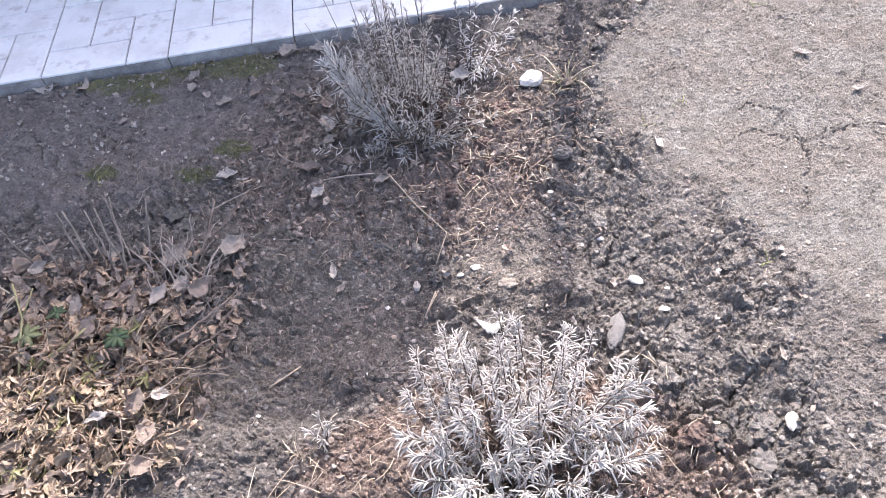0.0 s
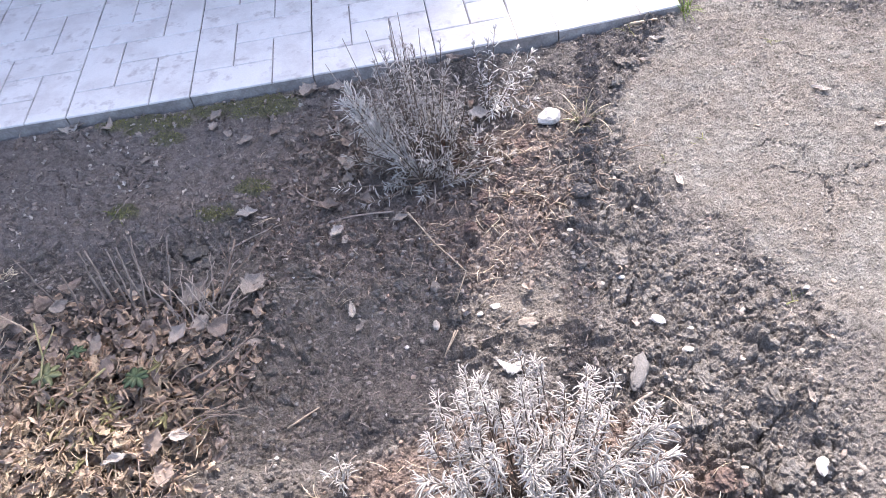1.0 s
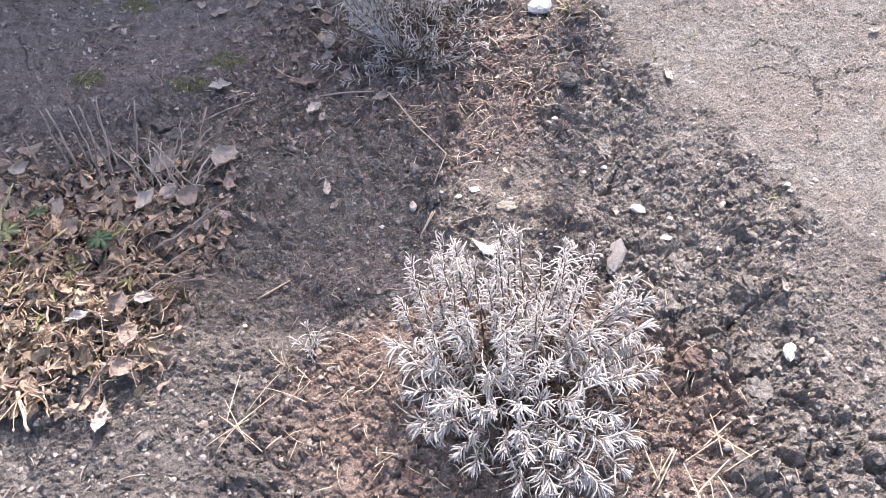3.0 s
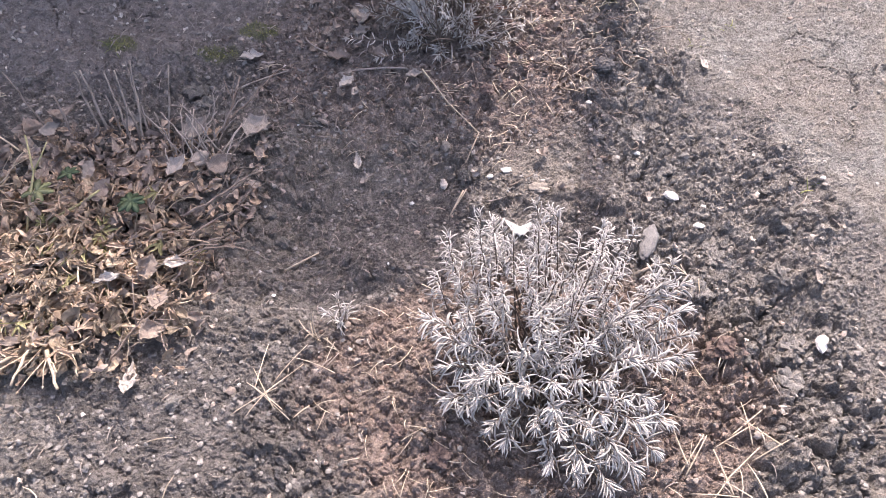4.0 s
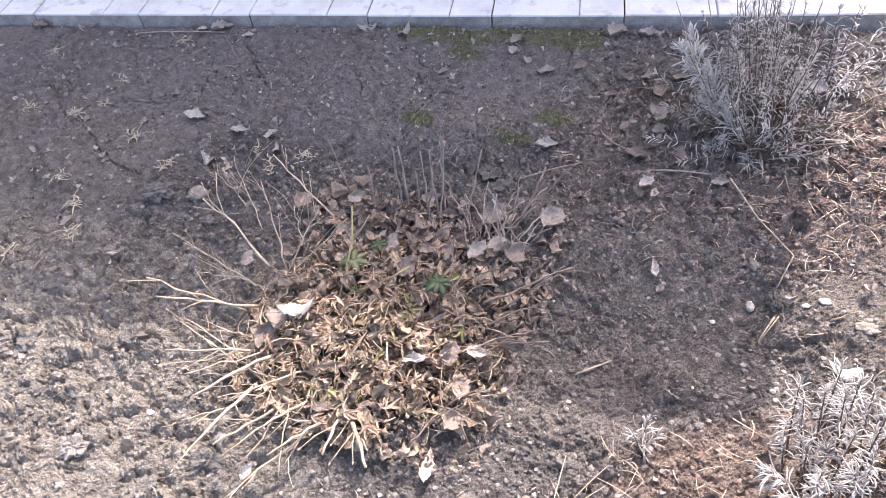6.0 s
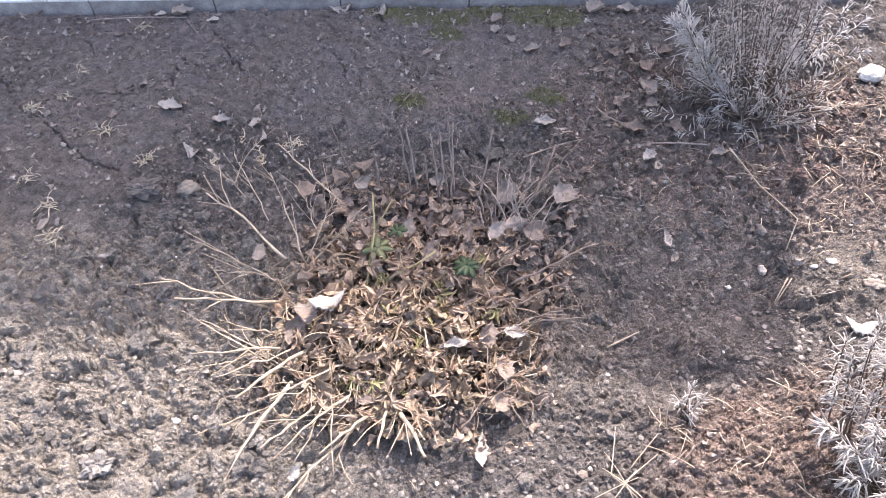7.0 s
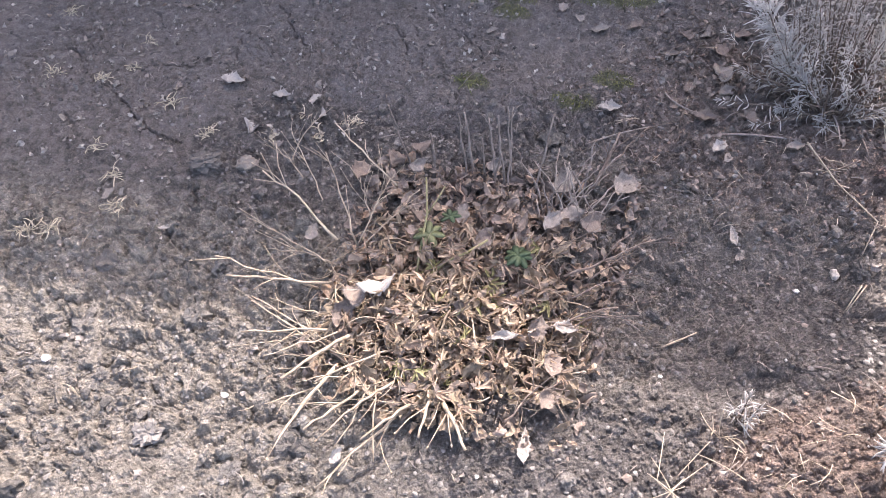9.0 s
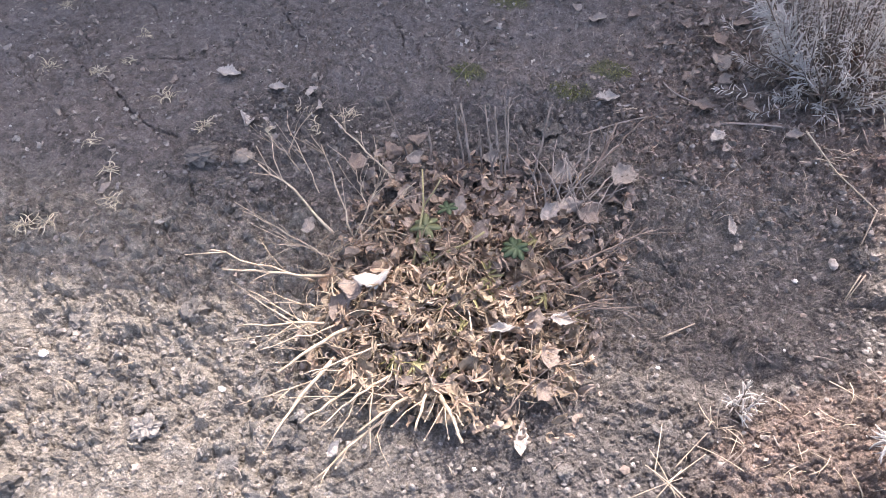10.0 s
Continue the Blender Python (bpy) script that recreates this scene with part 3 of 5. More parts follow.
def build_paving():
    bed = Shape()
    corners = []
    for s, b in ((-1.8, 0.012), (1.49, 0.012), (1.49, 0.9), (-1.8, 0.9)):
        p = KERB_A + KERB_DIR * s + KERB_BACK * b
        corners.append(p)
    verts = [(p.x, p.y, -0.06) for p in corners] + [(p.x, p.y, float(rise(np.array([p.x]), np.array([p.y]))[0]) - 0.012) for p in corners]
    bed.add(verts, [(3, 2, 1, 0), (4, 5, 6, 7), (0, 1, 5, 4), (1, 2, 6, 5), (2, 3, 7, 6), (3, 0, 4, 7)])
    root = thing("pavement", "strip of pale grooved concrete paving slabs beside the bed", "pavement", kind="structure", data=bed.mesh("pavement", CRUMB, False))
    me, odd = slab_mesh(), random.Random(17)
    for row in range(3):
        for n in range(-6, 5):
            p = KERB_A + KERB_DIR * (n * SLAB) + KERB_BACK * (row * SLAB)
            q = p + KERB_DIR * SLAB
            lift = rise(np.array([p.x, q.x]), np.array([p.y, q.y]))
            tip = math.atan2(lift[1] - lift[0], SLAB)
            ob = part("paving_slab", me, CONCRETE, root)
            ob.matrix_world = Matrix.Translation((p.x, p.y, float(lift[0]) + odd.uniform(-0.0012, 0.0012))) @ Matrix.Rotation(KERB_TURN + odd.uniform(-0.002, 0.002), 4, "Z") @ Matrix.Rotation(-tip + odd.uniform(-0.003, 0.003), 4, "Y")
            ob.scale = (0.9965, 0.9965, 1)


build_paving()
for _ in range(66):
    rng.random()


def build_wall():
    """The low brown wall behind the paving, whose shade lies on the bed, and an unseen iron post beyond its end, added
    for its shadow.
    """
    turn = radians(5.5)
    along, back = Vector((math.cos(turn), math.sin(turn))), Vector((-math.sin(turn), math.cos(turn)))
    end = Vector((0.182, 2.45))
    out = Shape()
    for s0, s1, b0, b1, z0, z1 in ((-6, 0, 0.012, 0.15, -0.05, 1.94), (-6, 0.0, 0.0, 0.165, 1.94, 2.02), (-6, 0, 0.0, 0.012, -0.05, 0.25)):
        q = [end + along * s + back * b for s, b in ((s0, b0), (s1, b0), (s1, b1), (s0, b1))]
        out.add([(p.x, p.y, z) for z in (z0, z1) for p in q], [(3, 2, 1, 0), (4, 5, 6, 7), (0, 1, 5, 4), (1, 2, 6, 5), (2, 3, 7, 6), (3, 0, 4, 7)])
    thing("wall_north", "low brown painted wall behind the paving", "wall", kind="structure", data=out.mesh("wall_north", BROWN_WALL, False))
    # out of view: set and sized to throw the narrow shadow strip
    pole = Shape()
    pole.tube([(0, 0, -0.1), (0, 0, 0.7), (0, 0, 1.96), (0, 0, 1.98)], [0.025, 0.025, 0.025, 0.017], 12)
    thing("post", "unseen dark post added for its narrow shadow on the bed", "post", 0.379, 2.430, 0.0, data=pole.mesh("post", IRON))


build_wall()


# ---- lavender ----
def curve(a, b, c, n):
    a, b, c = Vector(a), Vector(b), Vector(c)
    return [a * (1 - u) ** 2 + b * 2 * u * (1 - u) + c * u * u for u in (i / (n - 1) for i in range(n))]


def sprig(root, base, mid, tip, leaf, leaf_mat, bare=0.35, pairs=12, wide=0.0032, stem_r=0.0018, spread=0.9, droop=0.3):
    pts = curve(base, mid, tip, 7)
    wood = Shape()
    wood.tube(pts, [stem_r * (1 - 0.65 * i / 6) for i in range(7)], 5)
    stem = part("stem", wood, WOOD, root)
    out = Shape()
    turn = uni(0, 6)
    for i in range(pairs):
        u = bare + (1 - bare) * (i / (pairs - 1)) ** 0.85
        p = curve(base, mid, tip, 21)[min(20, int(u * 20))]
        way = (Vector(tip) - Vector(mid)).normalized()
        side = way.orthogonal().normalized()
        side = Matrix.Rotation(turn + i * 1.57 + uni(-0.4, 0.4), 3, way) @ side
        size = leaf * (0.5 + 0.5 * math.sin(math.pi * min(1, 0.2 + 0.8 * u))) * uni(0.75, 1.2)
        close = spread * (1.15 - 0.55 * (u - bare) / (1 - bare))
        for sign in (1, -1):
            d = (way + side * sign * close * uni(0.5, 1.4) + Vector((uni(-0.35, 0.35), uni(-0.35, 0.35), uni(-0.35, 0.2)))).normalized()
            out.blade(p, d, way, size * uni(0.75, 1.15), wide * uni(0.8, 1.2), uni(-0.15, 0.8) * droop * (1.2 - 0.5 * u), 6)
    for k in range(5):
        d = (way + Vector((uni(-0.5, 0.5), uni(-0.5, 0.5), uni(-0.3, 0.3)))).normalized()
        out.blade(Vector(tip), d, Vector((0.1, 0.2, 1)), leaf * uni(0.5, 0.8), wide * 0.9, uni(-0.1, 0.3))
    part("leaves", out, leaf_mat, stem)


def whorled_shoot(root, base, mid, tip, leaf, wide, mat, bare=0.4, pairs=9, lean=(0, 0, 0), droop=0.9, stem_r=0.0016, crown=6):
    """A lavender shoot: crossed pairs of narrow thick leaves that open out below and stand in a tuft at the tip."""
    pts = curve(base, mid, tip, 21)
    wood = Shape()
    wood.tube(pts[::2], [stem_r * (1 - 0.055 * i) for i in range(11)], 5)
    stem = part("stem", wood, WOOD, root)
    out = Shape()
    turn = uni(0, 6.28)
    for i in range(pairs):
        k = i / max(1, pairs - 1)
        n = min(19, int((bare + (1 - bare) * k) * 20))
        p, way = pts[n], (pts[n + 1] - pts[n]).normalized()
        side = Matrix.Rotation(turn + i * 1.57 + uni(-0.35, 0.35), 3, way) @ way.orthogonal().normalized()
        open_out = radians(72 - 34 * k)
        for sign in (1, -1):
            if rng.random() < 0.1:
                continue
            d = way * math.cos(open_out) + side * sign * math.sin(open_out) + Vector(lean) * uni(0.3, 1.0) + Vector((uni(-1, 1), uni(-1, 1), uni(-1, 1))) * 0.55
            size = leaf * (0.72 + 0.5 * math.sin(math.pi * (0.15 + 0.6 * k))) * uni(0.5, 1.2)
            out.arch(p, d, size, wide * uni(0.7, 1.2), droop * uni(-0.1, 1.6) * (1.15 - 0.4 * k), 7, 0.45, uni(-1.3, 1.3))
    way = (pts[20] - pts[17]).normalized()
    for k in range(crown):
        side = Matrix.Rotation(turn + k * 2.4, 3, way) @ way.orthogonal().normalized()
        d = way + side * uni(0.15, 0.6) + Vector(lean) * 0.4
        out.arch(pts[20], d, leaf * uni(0.5, 0.85), wide * 0.9, droop * uni(0.2, 0.9), 7, 0.45, uni(-1.0, 1.0))
    part("leaves", out, mat, stem)


def lavender_low():
    cx, cy = 0.108, 0.668
    root = thing("lavender_bush", "low silvery lavender bush with dense narrow leaves on peaty soil", "lavender", cx, cy, gz(cx, cy) - 0.005)
    # the upright shoots of the far half, in loose bunches
    for i in range(72):
        a, r = i * 2.399 + uni(-0.3, 0.3), math.sqrt((i + 0.5) / 72)
        tx, ty = 0.165 * r * math.cos(a) + 0.0, 0.075 + 0.10 * r * math.sin(a)
        if tx > 0.11 and ty > 0.1:
            continue
        h = 0.15 + 0.035 * float(step(np.array([ty]), 0.03, 0.13)[0]) - 0.045 * r + uni(-0.035, 0.03)
        bx, by = tx * 0.75 + uni(-0.02, 0.02), ty * 0.72 + uni(-0.02, 0.02)
        lean = (-0.35 + uni(-0.3, 0.5) + 1.2 * tx, uni(-0.45, 0.15), 0.05)
        whorled_shoot(root, (bx, by, 0), (bx * 0.4 + tx * 0.6, by * 0.4 + ty * 0.6, h * 0.5), (tx, ty, h), uni(0.015, 0.025), uni(0.0016, 0.0024), SILVER, uni(0.3, 0.6), rng.randint(16, 23), lean, 2.5)
    # the shoots that splay out low, with open stars at their tips
    for tx, ty, h in ((-0.135, -0.035, 0.085), (-0.105, -0.08, 0.07), (-0.07, -0.05, 0.10), (-0.11, -0.005, 0.10), (-0.155, 0.02, 0.10), (-0.075, -0.105, 0.055), (-0.03, -0.065, 0.095), (-0.04, -0.02, 0.115), (-0.055, -0.115, 0.05), (0.005, -0.03, 0.11), (0.01, -0.11, 0.07), (0.04, -0.13, 0.065), (0.075, -0.12, 0.075), (0.10, -0.10, 0.085), (0.055, -0.09, 0.085), (0.03, -0.155, 0.045), (0.065, -0.16, 0.05), (0.095, -0.145, 0.055), (0.12, -0.125, 0.06), (0.045, -0.02, 0.12), (0.09, -0.03, 0.11), (0.125, -0.03, 0.11), (0.155, -0.01, 0.10), (0.15, 0.03, 0.125), (0.17, 0.015, 0.10), (0.135, 0.06, 0.14), (0.16, 0.075, 0.13), (-0.02, 0.02, 0.14), (0.03, 0.03, 0.14), (-0.085, 0.03, 0.13), (0.085, 0.02, 0.135), (0.13, -0.085, 0.075), (-0.125, -0.07, 0.06), (0.02, -0.075, 0.06), (-0.09, -0.03, 0.08), (0.07, -0.135, 0.06), (-0.06, -0.085, 0.075), (-0.02, -0.10, 0.07), (-0.045, -0.06, 0.09), (0.0, -0.055, 0.10), (0.03, -0.05, 0.10), (-0.005, -0.085, 0.085), (0.06, -0.055, 0.105), (0.04, -0.10, 0.08), (-0.10, -0.055, 0.085), (-0.085, -0.075, 0.075), (0.11, -0.06, 0.095), (0.0, -0.13, 0.05), (0.085, -0.075, 0.09), (-0.13, -0.01, 0.095)):
        tx, ty, h = tx + uni(-0.006, 0.006), ty + uni(-0.006, 0.006), h + uni(-0.008, 0.008)
        whorled_shoot(root, (tx * 0.4, ty * 0.4 + 0.01, 0.0), (tx * 0.8, ty * 0.8 + 0.005, h * 0.75), (tx, ty, h), uni(0.019, 0.030), uni(0.0020, 0.0028), SILVER, uni(0.35, 0.6), rng.randint(13, 19), (tx * 1.5 + uni(-0.4, 0.4), ty * 1.5 - 0.1, 0.0), 1.6, 0.0018, 8)
    # bare brown wood under the leaves
    for k in range(30):
        a, d = uni(0, 6.283), uni(0.03, 0.12)
        t = Vector((d * math.cos(a), 0.01 + d * 0.9 * math.sin(a), uni(0.03, 0.09)))
        wood = Shape()
        wood.tube(curve((uni(-0.02, 0.02), uni(-0.02, 0.02), 0.0), t * 0.6 + Vector((0, 0, uni(-0.02, 0.01))), t, 8), [0.0026 * (1 - 0.09 * n) for n in range(8)], 5)
        part("branch", wood, WOOD, root)


def lavender_tall():
    cx, cy = -0.065, 1.365
    root = thing("lavender_bush", "taller grey lavender bush with open woody stems", "lavender", cx, cy, gz(cx, cy) - 0.005)
    for i in range(84):
        a = i * 2.399 + uni(-0.4, 0.4)
        r = math.sqrt((i + 0.5) / 84)
        tx, ty = 0.125 * r * math.cos(a) - 0.03, 0.10 * r * math.sin(a) + 0.07
        h = 0.235 - 0.085 * r * r + uni(-0.10, 0.055)
        if ty < 0.02:
            h -= 0.06
        bx, by = tx * 0.3 + uni(-0.02, 0.02), ty * 0.3 + uni(-0.02, 0.015)
        whorled_shoot(root, (bx, by, 0), (tx * 0.75 + uni(-0.02, 0.02), ty * 0.75, h * 0.45), (tx + uni(-0.03, 0.03), ty + uni(-0.03, 0.03), h), uni(0.013, 0.023), uni(0.0016, 0.0024), GREY_GREEN, uni(0.4, 0.68), rng.randint(13, 19), (uni(-0.4, 0.4), uni(-0.4, 0.4), 0.0), 1.7, 0.0015, 6)
    # thin bare flower stems that reach over the slabs
    for tx, ty, h in ((-0.05, 0.12, 0.30), (-0.035, 0.13, 0.31), (-0.15, 0.14, 0.26), (-0.10, 0.13, 0.28), (0.0, 0.12, 0.28), (-0.19, 0.12, 0.22)):
        wood = Shape()
        wood.tube(curve((tx * 0.3, ty * 0.2, 0.0), (tx * 0.7, ty * 0.6, h * 0.55), (tx, ty, h), 8), [0.0013 * (1 - 0.06 * n) for n in range(8)], 5)
        part("flower_stem", wood, GREY_STRAW, root)
    for k in range(34):
        a, d = uni(0, 6.283), uni(0.04, 0.15)
        t = Vector((d * math.cos(a), 0.02 + d * 0.8 * math.sin(a), uni(0.01, 0.10)))
        wood = Shape()
        wood.tube(curve((uni(-0.03, 0.03), uni(-0.03, 0.03), 0.0), t * 0.5 + Vector((uni(-0.03, 0.03), uni(-0.03, 0.03), uni(0.0, 0.03))), t, 8), [0.0024 * (1 - 0.09 * n) for n in range(8)], 5)
        part("branch", wood, rng.choice((WOOD, GREY_STRAW)), root)
    for k in range(24):
        a = uni(0, 6.28)
        d = uni(0.06, 0.15)
        whorled_shoot(root, (0.02 * math.cos(a), 0.02 * math.sin(a), 0.005), (d * 0.5 * math.cos(a), d * 0.3 * math.sin(a), 0.02), (d * math.cos(a), 0.03 + d * 0.55 * math.sin(a), uni(0.02, 0.09)), 0.017, 0.0021, GREY_GREEN, 0.5, 7, (0, 0, 0), 0.6, 0.0018, 4)
    # the pale leaning arm
    for k in range(20):
        u = k / 19
        b = Vector((-0.03 - 0.105 * u, -0.01 + 0.10 * u, 0.03 + 0.085 * u)) + Vector((uni(-0.012, 0.012), uni(-0.012, 0.012), uni(-0.01, 0.01)))
        t = b + Vector((-0.034 + uni(-0.012, 0.012), 0.02 + uni(-0.02, 0.02), 0.035 + uni(-0.015, 0.02)))
        whorled_shoot(root, b, (b + t) / 2 + Vector((-0.006, 0, 0.006)), t, uni(0.024, 0.034), 0.0030, PLUME, 0.05, 10, (-0.25, 0.1, 0.15), 0.8, 0.0013, 6)
    for tx, ty, h in ((-0.19, -0.03, 0.03), (-0.17, 0.03, 0.06), (-0.13, -0.07, 0.02), (-0.02, -0.06, 0.02), (-0.2, 0.08, 0.09), (0.1, -0.02, 0.02), (0.13, 0.02, 0.03), (0.12, 0.06, 0.05), (0.16, 0.05, 0.02)):
        whorled_shoot(root, (tx * 0.15, ty * 0.15, 0.01), (tx * 0.6, ty * 0.6, h * 0.4 + 0.005), (tx, ty, h), 0.02, 0.0024, GREY_GREEN, 0.55, 7, (0, 0, 0), 0.6, 0.0022, 5)


def lavender_young():
    cx, cy = 0.050, 1.565
    root = thing("lavender_shoot", "young pale lavender shoots beside the grey bush", "lavender", cx, cy, gz(cx, cy) - 0.004)
    for tx, ty, h in ((-0.02, 0.03, 0.16), (0.01, 0.02, 0.17), (0.025, 0.05, 0.18), (0.07, 0.06, 0.12), (0.09, 0.02, 0.09), (-0.01, 0.0, 0.13), (0.05, 0.0, 0.08), (0.10, 0.06, 0.11), (0.02, -0.04, 0.06), (0.1, -0.02, 0.05)):
        whorled_shoot(root, (tx * 0.2, ty * 0.2, 0), (tx * 0.6, ty * 0.6, h * 0.5), (tx, ty, h), 0.020, 0.0028, PLUME, 0.15, 14, (0.1, -0.1, 0.1), 1.0, 0.0015, 5)


lavender_low()
lavender_tall()
lavender_young()


# ---- the dead lupin clump ----
def heap(x, y):
    lump = 0.55 + 0.9 * noise.noise(Vector((x * 22, y * 22, 4.0)))
    return 0.040 * lump * math.exp(-(((x + 0.61) / 0.19) ** 2 + ((y - 0.80) / 0.17) ** 2) ** 1.5)


def curled_leaf(out, x, y, z, size, broad=0.16):
    """A withered leaflet: a folded, jagged ribbon that curls and twists."""
    way = Vector((uni(-1, 1), uni(-1, 1), uni(-0.4, 0.7))).normalized()
    up = (Vector((uni(-0.7, 0.7), uni(-0.7, 0.7), 1)).cross(way)).cross(way).normalized() * -1
    rings, curl, veer, twist = 7, uni(-6.5, 6.5), uni(-2.8, 2.8), uni(-5.0, 5.0)
    fold = uni(0.1, 1.1)
    c = Vector((x, y, z))
    verts, faces = [], []
    for i in range(rings):
        u = i / (rings - 1)
        side = way.cross(up).normalized()
        w = size * broad * (0.25 + math.sin(math.pi * (0.08 + 0.86 * u))) * uni(0.45, 1.4)
        lift = up * w * fold
        verts += [c + side * w + lift, c + up * uni(-0.03, 0.03) * size, c - side * w * uni(0.8, 1.1) + lift]
        c = c + way * size / (rings - 1)
        turn = Matrix.Rotation(curl / rings, 3, side) @ Matrix.Rotation(veer / rings, 3, up) @ Matrix.Rotation(twist / rings, 3, way)
        way, up = (turn @ way).normalized(), (turn @ up).normalized()
    n = len(verts)
    verts = [v + Vector((uni(-1, 1), uni(-1, 1), uni(-1, 1))) * size * 0.05 for v in verts]
    verts += [v + Vector((0, 0, -0.0007)) for v in verts]
    for i in range(rings - 1):
        for k in range(2):
            a = i * 3 + k
            faces += [(a, a + 1, a + 4, a + 3), (n + a + 3, n + a + 4, n + a + 1, n + a)]
        for k in (0, 2):
            a = i * 3 + k
            faces.append((a, a + 3, n + a + 3, n + a))
    faces += [(0, 1, n + 1, n), (1, 2, n + 2, n + 1), (n - 3, n - 2, 2 * n - 2, 2 * n - 3), (n - 2, n - 1, 2 * n - 1, 2 * n - 2)]
    out.add(verts, faces)


def crumpled_leaf(out, x, y, z, size, broad):
    """A dry leaf, folded along its rib and puckered across, that lies at any tilt."""
    way = Vector((uni(-1, 1), uni(-1, 1), uni(-0.5, 0.6))).normalized()
    up = Vector((uni(-0.9, 0.9), uni(-0.9, 0.9), 1))
    side = way.cross(up).normalized()
    up = side.cross(way).normalized()
    rings, curl, twist, fold, wave = 7, uni(-2.6, 2.6), uni(-2.2, 2.2), uni(-0.2, 1.2), uni(2, 6)
    c = Vector((x, y, z)) - way * size * 0.5
    verts, faces = [], []
    for i in range(rings):
        u = i / (rings - 1)
        w = size * broad * (0.12 + math.sin(math.pi * (0.05 + 0.9 * u)) ** 0.8) * uni(0.75, 1.15)
        for k in (-1, -0.5, 0, 0.5, 1):
            pucker = math.sin(u * wave * 3 + k * 4 + x * 900) * 0.05 * size * abs(k)
            verts.append(c + side * w * k + up * (abs(k) * w * fold + pucker) + Vector((uni(-1, 1), uni(-1, 1), uni(-1, 1))) * size * 0.018)
        c = c + way * size / (rings - 1)
        turn = Matrix.Rotation(curl / rings, 3, side) @ Matrix.Rotation(twist / rings, 3, way)
        way, up = (turn @ way).normalized(), (turn @ up).normalized()
        side = way.cross(up).normalized()
    n = len(verts)
    verts += [v - up * 0.0006 for v in verts]
    for i in range(rings - 1):
        for k in range(4):
            p = i * 5 + k
            faces += [(p, p + 1, p + 6, p + 5), (n + p + 5, n + p + 6, n + p + 1, n + p)]
        for k in (0, 4):
            p = i * 5 + k
            faces.append((p, p + 5, n + p + 5, n + p))
    out.add(verts, faces)


def hanging_leaflet(out, base, way, length, width):
    """A dried leaflet: a creased strip, widest past its middle, that droops and twists from its stalk."""
    p, d = Vector(base), Vector(way).normalized()
    fold, droop = uni(0.3, 1.3), uni(0.2, 1.1)
    up = Vector((uni(-0.6, 0.6), uni(-0.6, 0.6), 1))
    verts, faces, rings = [], [], 7
    for i in range(rings):
        u = i / (rings - 1)
        side = d.cross(up)
        side = side.normalized() if side.length > 1e-3 else d.orthogonal().normalized()
        up = side.cross(d).normalized()
        w = width * (0.2 + math.sin(math.pi * (0.06 + 0.86 * u ** 0.8))) * uni(0.7, 1.15)
        verts += [p + side * w + up * w * fold, p, p - side * w * uni(0.8, 1.1) + up * w * fold * uni(0.6, 1.1)]
        p = p + d * length / (rings - 1)
        d = (d + Vector((uni(-1, 1), uni(-1, 1), uni(-1, 1))) * 0.22 - Vector((0, 0, droop / rings))).normalized()
        up = up + Vector((uni(-1, 1), uni(-1, 1), uni(-1, 1))) * 0.25
    n = len(verts)
    verts += [v + Vector((0, 0, -0.0006)) for v in verts]
    for i in range(rings - 1):
        for k in range(2):
            a = i * 3 + k
            faces += [(a, a + 1, a + 4, a + 3), (n + a + 3, n + a + 4, n + a + 1, n + a)]
        for k in (0, 2):
            a = i * 3 + k
            faces.append((a, a + 3, n + a + 3, n + a))
    out.add(verts, faces)


def stalk(root, base, tip, r, mat=None, twigs=2, sag=0.0, name="stalk", wobble=0.026):
    b, t = Vector(base), Vector(tip)
    side = (t - b).cross(Vector((0, 0, 1)))
    side = side.normalized() if side.length > 1e-5 else Vector((1, 0, 0))
    span = (t - b).length
    m = (b + t) / 2 + Vector((0, 0, sag)) + side * uni(-2.3, 2.3) * wobble * span
    pts = curve(b, m, t, 8)
    pts = [p + Vector((uni(-1, 1), uni(-1, 1), uni(-1, 1))) * wobble * span * (0 < n < 7) for n, p in enumerate(pts)]
    out = Shape()
    out.tube(pts, [r * (1 - 0.45 * i / 7) * (1.0 + 0.22 * (i % 3 == 1)) for i in range(8)], 6)
    for _ in range(twigs):
        p = pts[rng.randint(2, 6)]
        d = ((t - b).normalized() + side * uni(-1.1, 1.1) + Vector((0, 0, uni(0.0, 0.7)))).normalized()
        q = p + d * uni(0.015, 0.075)
        fine = min(r * 0.5, 0.0009)
        out.tube([p, (p + q) / 2 + Vector((uni(-0.004, 0.004), uni(-0.004, 0.004), 0.003)), q], [fine, fine * 0.85, fine * 0.6], 5)
        out.tube([q, q + d * 0.004], [fine * 1.7, fine * 0.7], 5)
    return part(name, out, mat or STRAW, root)


